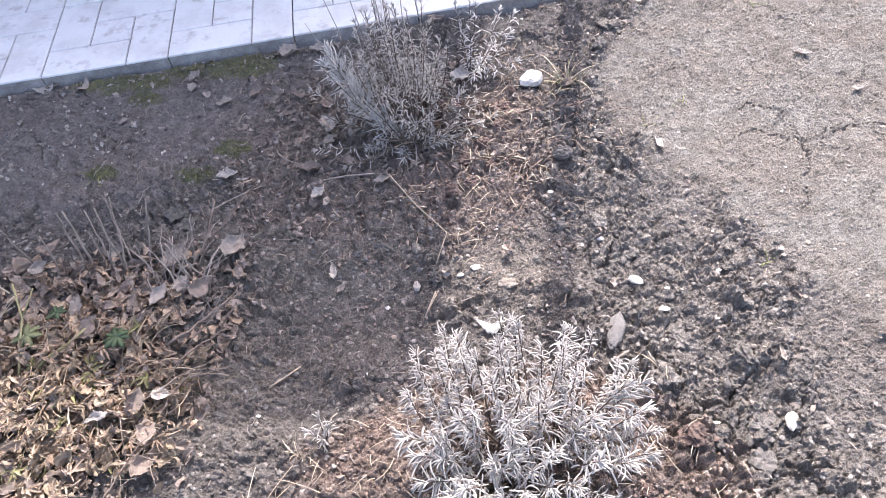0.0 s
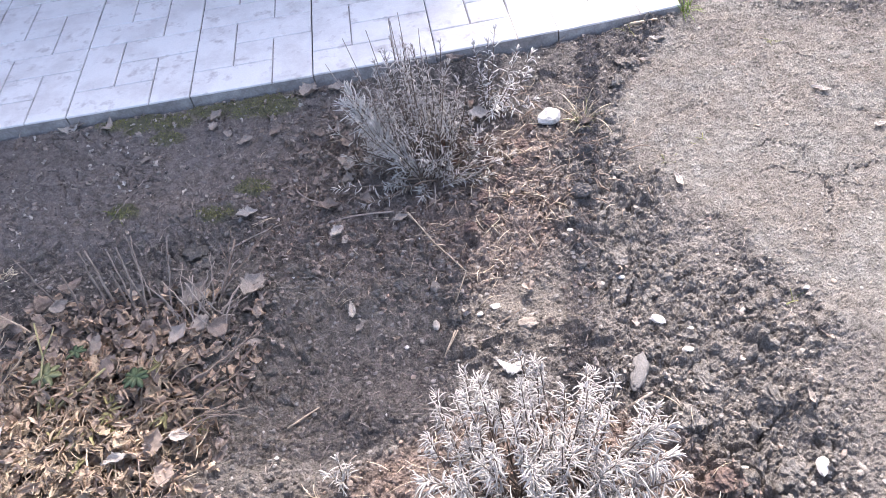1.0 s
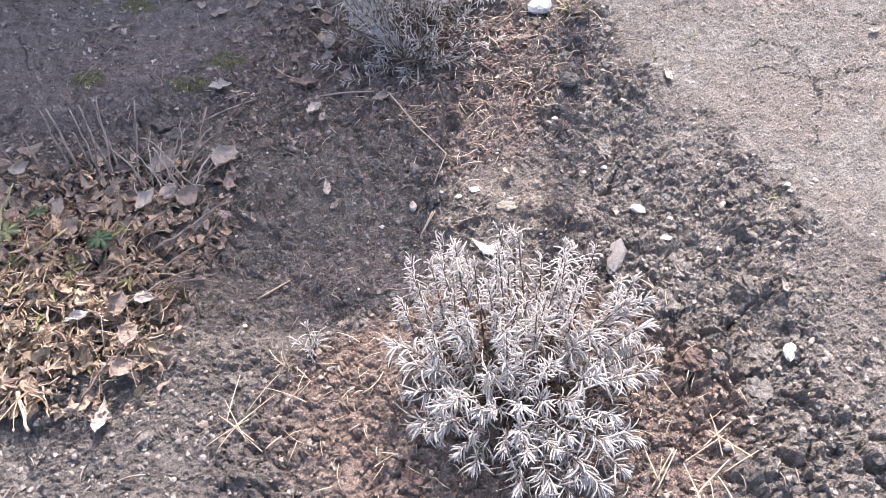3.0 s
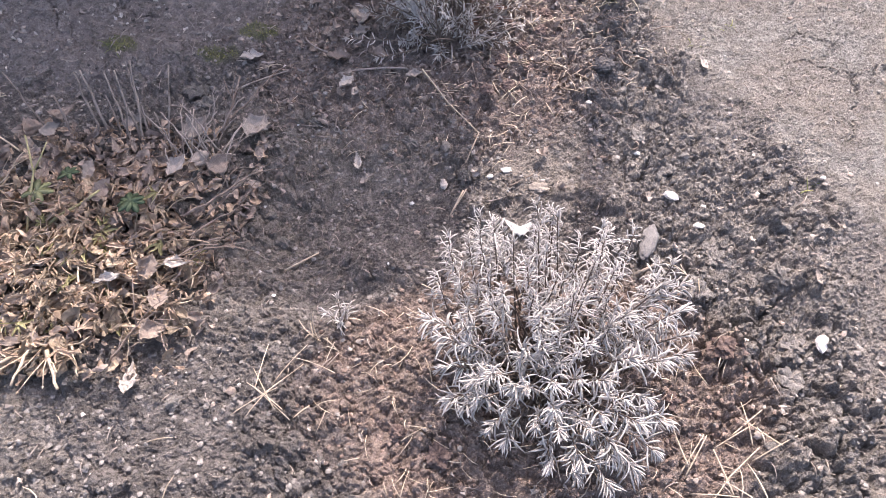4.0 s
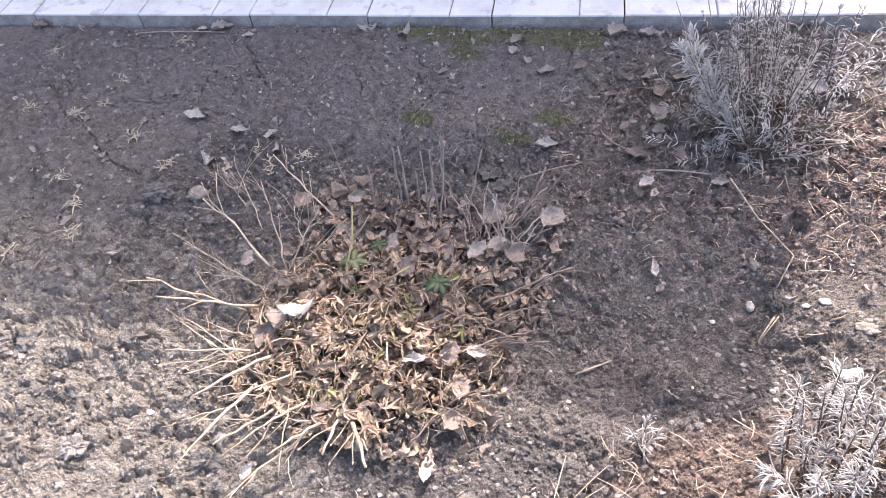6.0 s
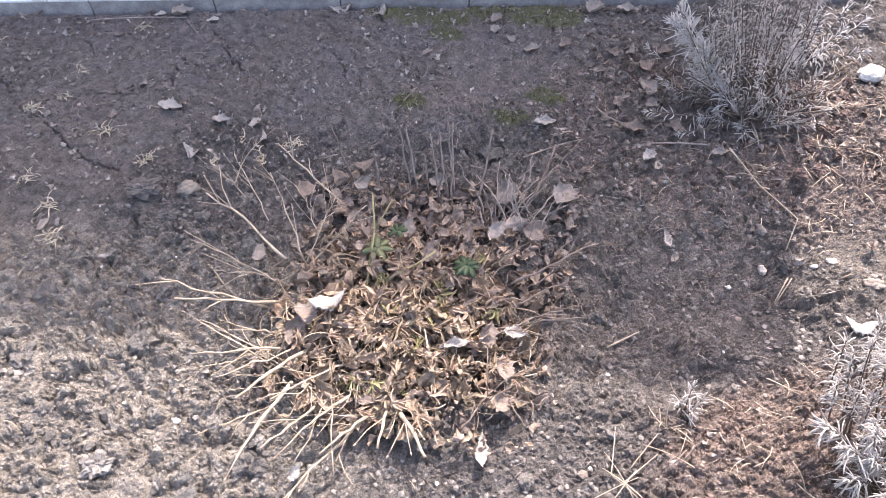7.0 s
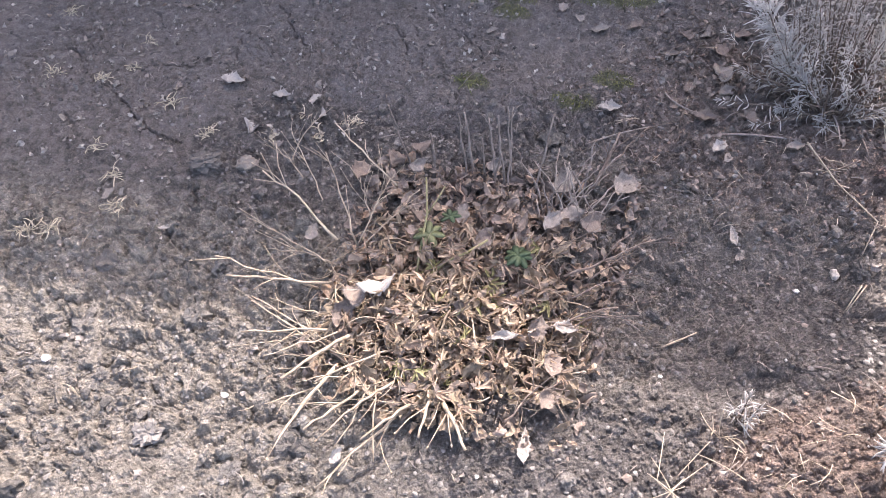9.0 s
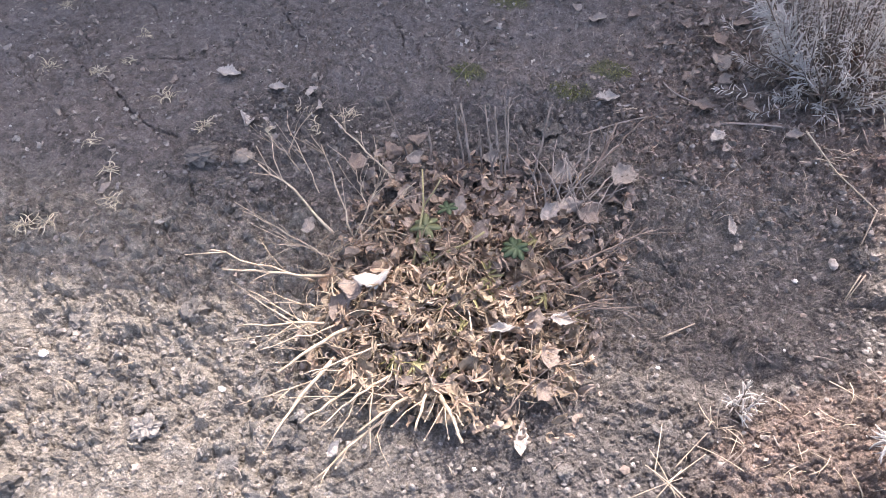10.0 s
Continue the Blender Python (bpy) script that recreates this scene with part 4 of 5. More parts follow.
def lupin_clump():
    root = thing("dead_lupin", "dead lupin clump with bleached stalks and withered curled leaves", "dead plant", 0, 0, 0)
    dark, tan, pale, olive = Shape(), Shape(), Shape(), Shape()
    # brown leaves underneath, and those that drift out towards the cut stalks
    for i in range(520):
        x, y = -0.60 + 0.105 * max(-2.0, min(2.0, rng.gauss(0, 1))), 0.87 + 0.115 * max(-1.9, min(1.9, rng.gauss(0, 1)))
        if y < 0.66 and rng.random() < 0.7 or x < -0.72 and y > 0.86 and rng.random() < 0.6:
            continue
        crumpled_leaf(dark if rng.random() < 0.6 else tan, x, y, gz(x, y) + heap(x, y) * uni(0.1, 0.7) + uni(0.003, 0.012), uni(0.016, 0.040), uni(0.14, 0.34))
    for i in range(900):
        x, y = -0.60 + 0.105 * max(-2.0, min(2.0, rng.gauss(0, 1))), 0.86 + 0.115 * max(-1.9, min(1.9, rng.gauss(0, 1)))
        curled_leaf(rng.choice((dark, tan)), x, y, gz(x, y) + heap(x, y) * uni(0.3, 0.9) + uni(0.003, 0.016), uni(0.012, 0.030), uni(0.08, 0.22))
    for i in range(300):
        x, y = -0.60 + 0.095 * max(-1.9, min(1.9, rng.gauss(0, 1))), 0.79 + 0.085 * max(-1.9, min(1.9, rng.gauss(0, 1)))
        crumpled_leaf(rng.choice((tan, tan, pale, pale, dark)), x, y, gz(x, y) + heap(x, y) + uni(0.006, 0.026), uni(0.018, 0.042), uni(0.16, 0.36))
    for i in range(800):
        x, y = -0.60 + 0.09 * max(-1.9, min(1.9, rng.gauss(0, 1))), 0.785 + 0.082 * max(-1.9, min(1.9, rng.gauss(0, 1)))
        curled_leaf(rng.choice((dark, tan, tan, pale, pale)), x, y, gz(x, y) + heap(x, y) + uni(0.004, 0.030), uni(0.010, 0.028), uni(0.07, 0.22))
    for i in range(330):
        x, y = -0.60 + 0.13 * max(-1.7, min(1.7, rng.gauss(0, 1))), 1.02 + 0.05 * max(-1.9, min(1.9, rng.gauss(0, 1)))
        crumpled_leaf(rng.choice((dark, dark, tan)), x, y, gz(x, y) + uni(0.004, 0.016), uni(0.014, 0.036), uni(0.14, 0.36))
    # fans of dried leaflets that still hang together
    for i in range(230):
        x, y = -0.60 + 0.09 * max(-1.9, min(1.9, rng.gauss(0, 1))), 0.785 + 0.078 * max(-1.8, min(1.9, rng.gauss(0, 1)))
        z = gz(x, y) + heap(x, y) + uni(0.008, 0.034)
        a, tilt, chance = uni(0, 6.28), uni(-0.2, 0.7), rng.random()
        heap_of = olive if chance < 0.12 and x > -0.66 else pale if chance < 0.55 else tan
        for k in range(rng.randint(4, 8)):
            b = a + uni(-1.5, 1.5)
            hanging_leaflet(heap_of, (x + uni(-0.003, 0.003), y + uni(-0.003, 0.003), z), (math.cos(b), math.sin(b), tilt + uni(-0.4, 0.4)), uni(0.010, 0.030), uni(0.0008, 0.0024))
    for shape, mat in ((dark, DRY_LEAF), (tan, TAN_DRY), (pale, PALE_DRY), (olive, OLIVE_DRY)):
        tagged(part("withered_leaves", shape, mat, root, "", False), kind="stuff")
    tangle = Shape()
    for i in range(300):
        a, r = uni(0, 6.283), math.sqrt(uni(0, 1))
        x, y = -0.635 + 0.215 * r * math.cos(a), 0.80 + 0.16 * r * math.sin(a)
        b = Vector((x, y, gz(x, y) + heap(x, y) * uni(0.5, 1.0) + uni(0.004, 0.022)))
        a, d = uni(0, 6.283), uni(0.02, 0.06)
        t = b + Vector((math.cos(a) * d, math.sin(a) * d, uni(-0.012, 0.014)))
        m = (b + t) / 2 + Vector((uni(-0.5, 0.5) * d, uni(-0.5, 0.5) * d, uni(0, 0.4) * d))
        rr = uni(0.0005, 0.0012)
        tangle.tube(curve(b, m, t, 6), [rr] * 5 + [rr * 0.5], 4)
    tagged(part("leaf_tangle", tangle, STALK, root), kind="stuff")
    # thick bleached stalks that splay outwards
    for bx, by, bz, tx, ty, tz, r in (
            (-0.730, 0.734, 0.040, -0.789, 0.611, 0.095, 0.0031), (-0.745, 0.676, 0.035, -0.763, 0.538, 0.082, 0.0030), (-0.696, 0.660, 0.035, -0.741, 0.560, 0.070, 0.0024), (-0.620, 0.648, 0.035, -0.668, 0.571, 0.055, 0.0026),
            (-0.599, 0.672, 0.040, -0.595, 0.592, 0.055, 0.0028), (-0.583, 0.657, 0.035, -0.531, 0.591, 0.055, 0.0034), (-0.760, 0.729, 0.040, -0.880, 0.669, 0.085, 0.0020), (-0.803, 0.804, 0.040, -0.929, 0.740, 0.110, 0.0024),
            (-0.821, 0.790, 0.040, -0.949, 0.757, 0.130, 0.0018), (-0.604, 0.674, 0.035, -0.707, 0.500, 0.040, 0.0022), (-0.677, 0.708, 0.040, -0.701, 0.549, 0.050, 0.0013), (-0.690, 0.695, 0.040, -0.644, 0.550, 0.045, 0.0013),
            (-0.747, 0.730, 0.040, -0.839, 0.648, 0.070, 0.0014), (-0.787, 0.696, 0.040, -0.894, 0.727, 0.075, 0.0013), (-0.655, 0.667, 0.040, -0.705, 0.586, 0.060, 0.0022), (-0.709, 0.700, 0.040, -0.722, 0.641, 0.060, 0.0018),
            (-0.549, 0.667, 0.040, -0.520, 0.617, 0.040, 0.0016), (-0.766, 0.636, 0.030, -0.817, 0.588, 0.050, 0.0014), (-0.656, 0.726, 0.050, -0.753, 0.628, 0.070, 0.0016)):
        stalk(root, (bx, by, bz), (tx, ty, tz), r, STALK, rng.randint(0, 3), uni(-0.004, 0.012), wobble=0.02)
    # thin branching seed stems that rise on the far side
    for bx, by, bz, tx, ty, tz, r in (
            (-0.815, 0.871, 0.060, -0.965, 0.945, 0.110, 0.0022), (-0.784, 0.874, 0.050, -0.860, 0.979, 0.140, 0.0014), (-0.784, 0.874, 0.050, -0.749, 0.961, 0.120, 0.0011), (-0.778, 0.870, 0.050, -0.699, 0.958, 0.110, 0.0011),
            (-0.762, 1.008, 0.050, -0.870, 1.045, 0.140, 0.0016), (-0.821, 0.832, 0.050, -0.955, 0.855, 0.100, 0.0012), (-0.834, 0.840, 0.050, -0.915, 0.824, 0.070, 0.0012), (-0.940, 1.009, 0.030, -0.998, 1.029, 0.090, 0.0011),
            (-0.977, 1.044, 0.030, -0.937, 1.091, 0.090, 0.0010), (-0.880, 0.959, 0.040, -0.953, 1.038, 0.110, 0.0010), (-0.782, 0.934, 0.050, -0.806, 0.972, 0.100, 0.0010)):
        stalk(root, (bx, by, bz), (tx, ty, tz), r, STRAW, rng.randint(4, 7), uni(0.0, 0.012))
    # dark twiggy stems
    for bx, by, bz, tx, ty, tz, r in (
            (-0.476, 0.814, 0.030, -0.342, 0.850, 0.040, 0.0014), (-0.485, 0.793, 0.030, -0.375, 0.850, 0.050, 0.0016), (-0.459, 0.901, 0.030, -0.337, 0.969, 0.070, 0.0020), (-0.424, 0.898, 0.030, -0.345, 0.973, 0.070, 0.0014),
            (-0.444, 0.869, 0.020, -0.360, 0.922, 0.040, 0.0013), (-0.445, 1.095, 0.020, -0.419, 1.173, 0.080, 0.0026), (-0.440, 0.800, 0.020, -0.405, 0.846, 0.030, 0.0016), (-0.497, 0.647, 0.020, -0.461, 0.706, 0.040, 0.0017),
            (-0.481, 0.715, 0.030, -0.423, 0.703, 0.020, 0.0015), (-0.440, 1.123, 0.020, -0.370, 1.242, 0.040, 0.0013), (-0.508, 0.928, 0.030, -0.422, 0.981, 0.060, 0.0012)):
        stalk(root, (bx, by, bz), (tx, ty, tz), r, DARK_STALK, rng.randint(2, 5), 0.006)
    # a few shorter bits between them
    for i in range(26):
        a, d = uni(1.9, 5.6), uni(0.05, 0.14)
        b = (-0.68 + uni(-0.12, 0.14), 0.74 + uni(-0.10, 0.10))
        t = (b[0] + d * math.cos(a), b[1] + d * math.sin(a) * 0.8)
        stalk(root, (*b, gz(*b) + uni(0.015, 0.04)), (*t, gz(*t) + uni(0.008, 0.04)), uni(0.0009, 0.0016), STALK, rng.randint(0, 3), uni(0, 0.012))
    for pts, r in (([(-0.673, 0.822, 0.05), (-0.675, 0.875, 0.08), (-0.677, 0.921, 0.10), (-0.686, 0.96, 0.14)], 0.0021), ([(-0.677, 0.921, 0.10), (-0.664, 0.94, 0.117), (-0.656, 0.957, 0.13)], 0.0013), ([(-0.669, 0.823, 0.05), (-0.635, 0.863, 0.065), (-0.605, 0.885, 0.07), (-0.58, 0.911, 0.075)], 0.0028)):
        out = Shape()
        out.tube(pts, [r * (1 - 0.12 * n) for n in range(len(pts))], 7)
        part("stalk", out, GREEN_STALK, root, "yellow-green live stalk")


def cut_stalks():
    root = thing("cut_stalks", "upright grey cut stalks of a pruned perennial", "dead plant", 0, 0, 0)
    for bx, by, tx, ty, h in ((-0.658, 1.075, -0.683, 1.126, 0.12), (-0.647, 1.081, -0.673, 1.130, 0.12), (-0.605, 1.066, -0.630, 1.126, 0.12), (-0.591, 1.080, -0.615, 1.133, 0.12), (-0.585, 1.094, -0.605, 1.158, 0.12), (-0.586, 1.067, -0.596, 1.159, 0.12),
                              (-0.542, 1.066, -0.526, 1.150, 0.12), (-0.768, 1.101, -0.805, 1.121, 0.12), (-0.718, 1.083, -0.73, 1.11, 0.08), (-0.632, 1.094, -0.64, 1.115, 0.08), (-0.62, 1.07, -0.60, 1.10, 0.07)):
        stalk(root, (bx, by, gz(bx, by) - 0.01), (tx, ty, h), uni(0.0018, 0.0028), CUT_STALK, 0, 0.0, wobble=0.012)
    for i in range(30):
        bx, by = -0.47 + uni(-0.05, 0.05), 1.04 + uni(-0.05, 0.05)
        t = (bx + uni(-0.08, 0.08), by + uni(0.0, 0.09))
        stalk(root, (bx, by, gz(bx, by)), (*t, gz(*t) + uni(0.02, 0.09)), uni(0.001, 0.0017), GREY_STRAW, 0, 0.02)


def seedling(x, y, size, n, tilt, mat):
    root = thing("lupin_seedling", "fresh green lupin seedling with palmate leaves among dead leaves", "seedling", x, y, gz(x, y) + 0.056, "green seedlings")
    stem = Shape()
    stem.tube([(0, 0, -0.057), (0, 0, -0.02), (0, 0, 0)], [0.0012, 0.0012, 0.001], 5)
    part("stem", stem, mat, root)
    for k in range(n):
        a = 6.283 * k / n + uni(-0.15, 0.15)
        leaf = Shape()
        leaf.blade((0, 0, 0), (math.cos(a), math.sin(a) + tilt, uni(0.15, 0.4)), (0, 0, 1), size * uni(0.8, 1.05), size * 0.50, 0.35, 6, 0.12)
        part("leaflet", leaf, mat, root)


lupin_clump()
cut_stalks()
seedling(-0.668, 0.894, 0.027, 7, 0.0, LIGHT_GREEN)
seedling(-0.530, 0.898, 0.024, 9, 0.0, GREEN)
seedling(-0.652, 0.953, 0.018, 6, 0.2, GREEN)


# ---- fallen leaves ----
def leaf_mesh(kind, seed, mat):
    """An ovate or lobed blade, cupped and curled at the rim, one unit long, with its stalk."""
    r = random.Random(seed)
    n, m = 22, 8
    curl, cup, wave = r.uniform(0.1, 1.0), r.uniform(-0.5, 0.9), r.uniform(0.02, 0.045)
    fold, twist = r.uniform(0.0, 0.9), r.uniform(-0.9, 0.9)
    out = Shape()
    verts, faces = [], []
    for i in range(n + 1):
        u = i / n
        w = 0.30 * math.sin(math.pi * u ** 0.75) ** 0.8 if 0 < u < 1 else 0.01
        if kind == "round":
            w = 0.38 * math.sin(math.pi * min(1, u + 0.02) ** 0.66) ** 0.85 if 0 < u < 1 else 0.01
        if kind == "lobed":
            w *= 1.1 * (0.92 + 0.05 * math.cos(u * 11 + seed))
        if kind == "slim":
            w *= 0.5
        w *= 1 + r.uniform(-0.26, 0.10)
        uneven = 1 + 0.22 * math.sin(u * 5 + seed), 1 + 0.22 * math.sin(u * 6.5 + 2.1 * seed)
        for k in range(m + 1):
            s = k / m * 2 - 1
            x, y = u - 0.5 + 0.04 * s * math.sin(seed), w * s * uneven[s > 0]
            crinkle = 0.10 * noise.noise(Vector((u * 6, s * 3, seed * 1.7))) + 0.022 * noise.noise(Vector((u * 15, s * 7, seed * 0.7)))
            z = cup * 0.5 * (s * w * 2.2) ** 2 + fold * abs(y) * 0.6 + curl * (u - 0.5) ** 2 + wave * math.sin(u * 9 + s * 3 + seed) * (abs(s) + 0.2) + twist * y * (u - 0.5) + crinkle
            verts.append((x, y, z))
    c = len(verts)
    verts += [(x, y, z - 0.012) for x, y, z in verts]
    for i in range(n):
        for k in range(m):
            a = i * (m + 1) + k
            faces += [(a, a + m + 1, a + m + 2, a + 1), (c + a + 1, c + a + m + 2, c + a + m + 1, c + a)]
    rim = [k for k in range(m + 1)] + [i * (m + 1) + m for i in range(1, n + 1)] + [n * (m + 1) + k for k in range(m - 1, -1, -1)] + [i * (m + 1) for i in range(n - 1, 0, -1)]
    for p, q in zip(rim, rim[1:] + rim[:1]):
        faces.append((p, q, c + q, c + p))
    out.add(verts, faces)
    return out.mesh("fallen_leaf", mat)


LEAF_MATS = {"rust": RUST_LEAF, "tan": TAN_LEAF, "grey": GREY_LEAF, "pale": PALE_LEAF, "white": WHITE_LEAF}
LEAF_WORDS = {"rust": "rust-brown dead leaf caught under the grey lavender", "tan": "dry tan fallen leaf curled on the soil", "grey": "weathered grey fallen leaf lying on the soil", "pale": "bleached pale fallen leaf lying on the soil", "white": "bleached white leaf beside the silver lavender"}
LEAF_MESHES = {(kind, tone, n): leaf_mesh(kind, 10 * n + len(kind), LEAF_MATS[tone]) for kind in ("ovate", "round", "lobed", "slim") for tone in LEAF_MATS for n in range(3)}
PETIOLE = Shape()
PETIOLE.tube([(-0.48, 0, 0.0), (-0.7, 0.03, 0.02), (-0.9, 0.1, 0.01)], [0.016, 0.012, 0.012], 5)
PETIOLES = {tone: PETIOLE.mesh("leaf_stalk", LEAF_MATS[tone]) for tone in LEAF_MATS}


def fallen_leaf(x, y, cm, turn, kind, tone, lift=0.0, tip=0.0, roll=0.0):
    ob = thing("fallen_leaf", LEAF_WORDS[tone], "leaf", group="fallen leaves", data=LEAF_MESHES[kind, tone, rng.randint(0, 2)])
    s = cm / 100
    pts = [(x, y), (x + s * 0.3, y), (x - s * 0.3, y), (x, y + s * 0.3), (x, y - s * 0.3)]
    z = sum(sorted(gz(*p) for p in pts)[2:]) / 3 + 0.003
    ob.matrix_world = Matrix.Translation((x, y, z + lift)) @ Euler((radians(roll), radians(tip), radians(turn))).to_matrix().to_4x4() @ Matrix.Diagonal((s, s, s, 1))
    if kind != "slim" and rng.random() < 0.7:
        part("leaf_stalk", PETIOLES[tone], None, ob)


# by the kerb and on the damp strip
for row in ((-0.952, 1.640, 5.0, 20, "lobed", "pale"), (-0.857, 1.637, 4.6, 80, "lobed", "grey"), (-0.719, 1.501, 2.8, 40, "ovate", "grey"), (-0.589, 1.644, 4.2, 75, "ovate", "grey"), (-0.587, 1.605, 3.5, 100, "ovate", "grey"),
            (-0.428, 1.562, 3.8, 60, "ovate", "tan"), (-0.447, 1.312, 4.2, 20, "ovate", "pale"), (-0.415, 1.305, 2.6, 5, "slim", "pale"), (-0.374, 1.715, 5.6, 70, "round", "grey"), (-0.304, 1.716, 4.6, 15, "lobed", "grey"),
            (-0.256, 1.445, 5.6, 120, "lobed", "grey"), (-0.278, 1.318, 4.6, 10, "lobed", "tan")):
    fallen_leaf(*row)
for row in ((-0.249, 1.237, 3.6, 60, "lobed", "pale"), (-0.233, 1.221, 2.4, 80, "ovate", "grey"), (-1.206, 1.251, 5.0, 5, "ovate", "pale"), (-1.089, 1.234, 3.6, 15, "ovate", "pale"), (-1.114, 1.141, 4.0, 150, "lobed", "pale"),
            (-1.828, 1.504, 4.6, 10, "ovate", "tan"), (-1.320, 1.576, 5.0, 40, "round", "grey"), (-1.237, 1.556, 3.0, 20, "ovate", "pale"), (-1.376, 1.567, 3.0, 30, "ovate", "pale"), (-0.939, 1.649, 3.2, 30, "lobed", "grey"),
            (-1.300, 1.321, 2.8, 100, "ovate", "grey"), (-1.021, 1.243, 3.2, 60, "ovate", "pale")):
    fallen_leaf(*row)
for row in ((-1.678, 1.534, 3.0, 60, "slim", "tan"), (-1.435, 1.478, 3.0, 20, "slim", "tan"), (-0.990, 1.207, 2.6, 110, "lobed", "pale"), (-1.146, 0.868, 3.0, 40, "slim", "pale"), (-1.306, 0.922, 3.2, 80, "ovate", "grey"), (-1.044, 1.109, 2.6, 20, "ovate", "grey"),
            (-0.330, 1.544, 3.6, 150, "ovate", "tan"), (-0.350, 1.487, 3.4, 20, "lobed", "tan"), (-0.311, 1.396, 3.2, 70, "ovate", "tan"), (-0.379, 1.625, 3.0, 100, "ovate", "tan"), (-0.549, 1.578, 3.0, 130, "ovate", "grey"), (-0.499, 1.545, 4.0, 30, "lobed", "grey"), (-0.242, 1.392, 4.0, 50, "ovate", "grey"), (-0.261, 1.510, 4.4, 120, "ovate", "tan"), (-0.221, 1.576, 3.8, 20, "lobed", "tan"), (-0.290, 1.561, 3.6, 80, "ovate", "grey"), (-0.204, 1.322, 3.8, 160, "ovate", "tan"), (-0.127, 1.260, 3.2, 30, "ovate", "grey"), (-0.332, 1.349, 3.4, 75, "lobed", "tan")):
    fallen_leaf(*row)
# about the dead clump
for row in ((-0.766, 1.143, 5.2, 77, "ovate", "tan", 0.006, 20, 45), (-0.796, 1.106, 4.8, 39, "round", "tan", 0.006, 20, 45), (-0.846, 1.045, 5.4, 102, "ovate", "tan", 0.024, 10, 23), (-0.749, 1.079, 3.8, 56, "ovate", "grey", 0.024, 8, 39),
            (-0.532, 0.965, 3.6, 70, "ovate", "pale", 0.012, 24, 16), (-0.495, 0.999, 4.4, 67, "ovate", "grey", 0.024, -12, 6), (-0.492, 1.089, 6.0, 66, "lobed", "grey", 0.024, -8, 17), (-0.395, 1.121, 5.8, 70, "round", "grey", 0.006, 0, 15),
            (-0.706, 0.953, 4.6, 155, "ovate", "tan", 0.024, -4, 29), (-0.592, 0.928, 4.6, 63, "ovate", "tan", 0.034, -14, 20), (-0.519, 0.761, 5.0, 10, "slim", "pale", 0.056, -10, 0), (-0.440, 0.805, 3.4, 1, "lobed", "pale", 0.046, -7, 0),
            (-0.450, 0.693, 4.6, 79, "ovate", "tan", 0.034, 23, 37), (-0.451, 0.744, 4.6, 105, "ovate", "tan", 0.034, 2, 23), (-0.465, 0.628, 5.6, 100, "slim", "pale", 0.006, 10, 20), (-0.704, 0.556, 2.6, 66, "lobed", "pale", 0.006, -23, 10),
            (-0.714, 0.785, 5.6, 30, "ovate", "pale", 0.064, 4, -8), (-0.748, 0.770, 5.0, 136, "lobed", "tan", 0.050, 10, 5), (-0.761, 0.750, 5.0, 87, "ovate", "tan", 0.034, -16, 17), (-0.538, 0.983, 4.0, 105, "ovate", "tan", 0.024, -13, 33),
            (-0.435, 1.026, 4.6, 47, "round", "tan", 0.024, -3, 32), (-0.607, 1.035, 4.0, 150, "ovate", "tan", 0.024, -5, 40), (-0.643, 0.987, 4.0, 82, "ovate", "grey", 0.024, -19, 8), (-0.523, 0.836, 4.2, 58, "lobed", "grey", 0.034, -8, 20),
            (-0.482, 0.796, 4.6, 84, "ovate", "tan", 0.034, -14, 23), (-0.464, 1.032, 4.4, 6, "round", "grey", 0.024, -23, 27), (-0.618, 1.120, 3.8, 21, "lobed", "grey", 0.006, -7, 25), (-0.872, 0.890, 3.4, 82, "ovate", "grey", 0.024, -7, 25)):
    fallen_leaf(*row)
# between the lavenders and on the path
for row in ((-0.211, 1.073, 4.2, 105, "slim", "pale"), (-0.196, 1.043, 2.0, 60, "ovate", "grey"), (0.415, 1.334, 4.0, 105, "slim", "pale"), (0.452, 1.785, 4.0, 5, "slim", "pale"), (0.417, 1.722, 3.4, 10, "slim", "grey"), (0.751, 1.569, 4.0, 155, "slim", "pale"), (0.833, 1.452, 3.2, 20, "slim", "pale"),
            (0.558, 1.260, 1.6, 20, "slim", "grey"), (0.510, 1.196, 2.0, 170, "slim", "grey"), (0.507, 0.843, 2.8, 95, "slim", "grey"), (-0.279, 0.870, 2.6, 40, "slim", "grey"), (0.260, 1.525, 4.0, 60, "round", "tan"), (0.552, 1.010, 2.0, 20, "slim", "grey"), (-0.047, 1.432, 5.0, 80, "ovate", "rust", 0.03, 60, 20), (-0.028, 1.375, 4.0, 100, "ovate", "rust", 0.02, 50, 30), (0.029, 1.448, 3.6, 20, "slim", "rust", 0.012, 10, 20), (0.028, 1.544, 5.0, 30, "lobed", "pale", 0.012, 10, 20), (-0.022, 1.770, 4.6, 10, "slim", "tan", 0.006, 5, 15)):
    fallen_leaf(*row)


# ---- stones ----
def stone(name, label, x, y, rx, ry, rz, mat, turn=0, seed=1, rough=0.22, sink=0.35, group=""):
    broken, earthy = mat is WHITE_STONE, mat in (CLOD, CRUMB, DARK_STONE, DARK_PEAT)
    out = Shape()
    out.add(*rock_points(2 if broken else 4, seed, rough + 0.1, (rx, ry, rz)))
    ob = thing(name, label, "stone", x, y, gz(x, y) + rz * (1 - sink), group, data=out.mesh(name, mat, not broken and not earthy))
    ob.rotation_euler = (0, 0, radians(turn))


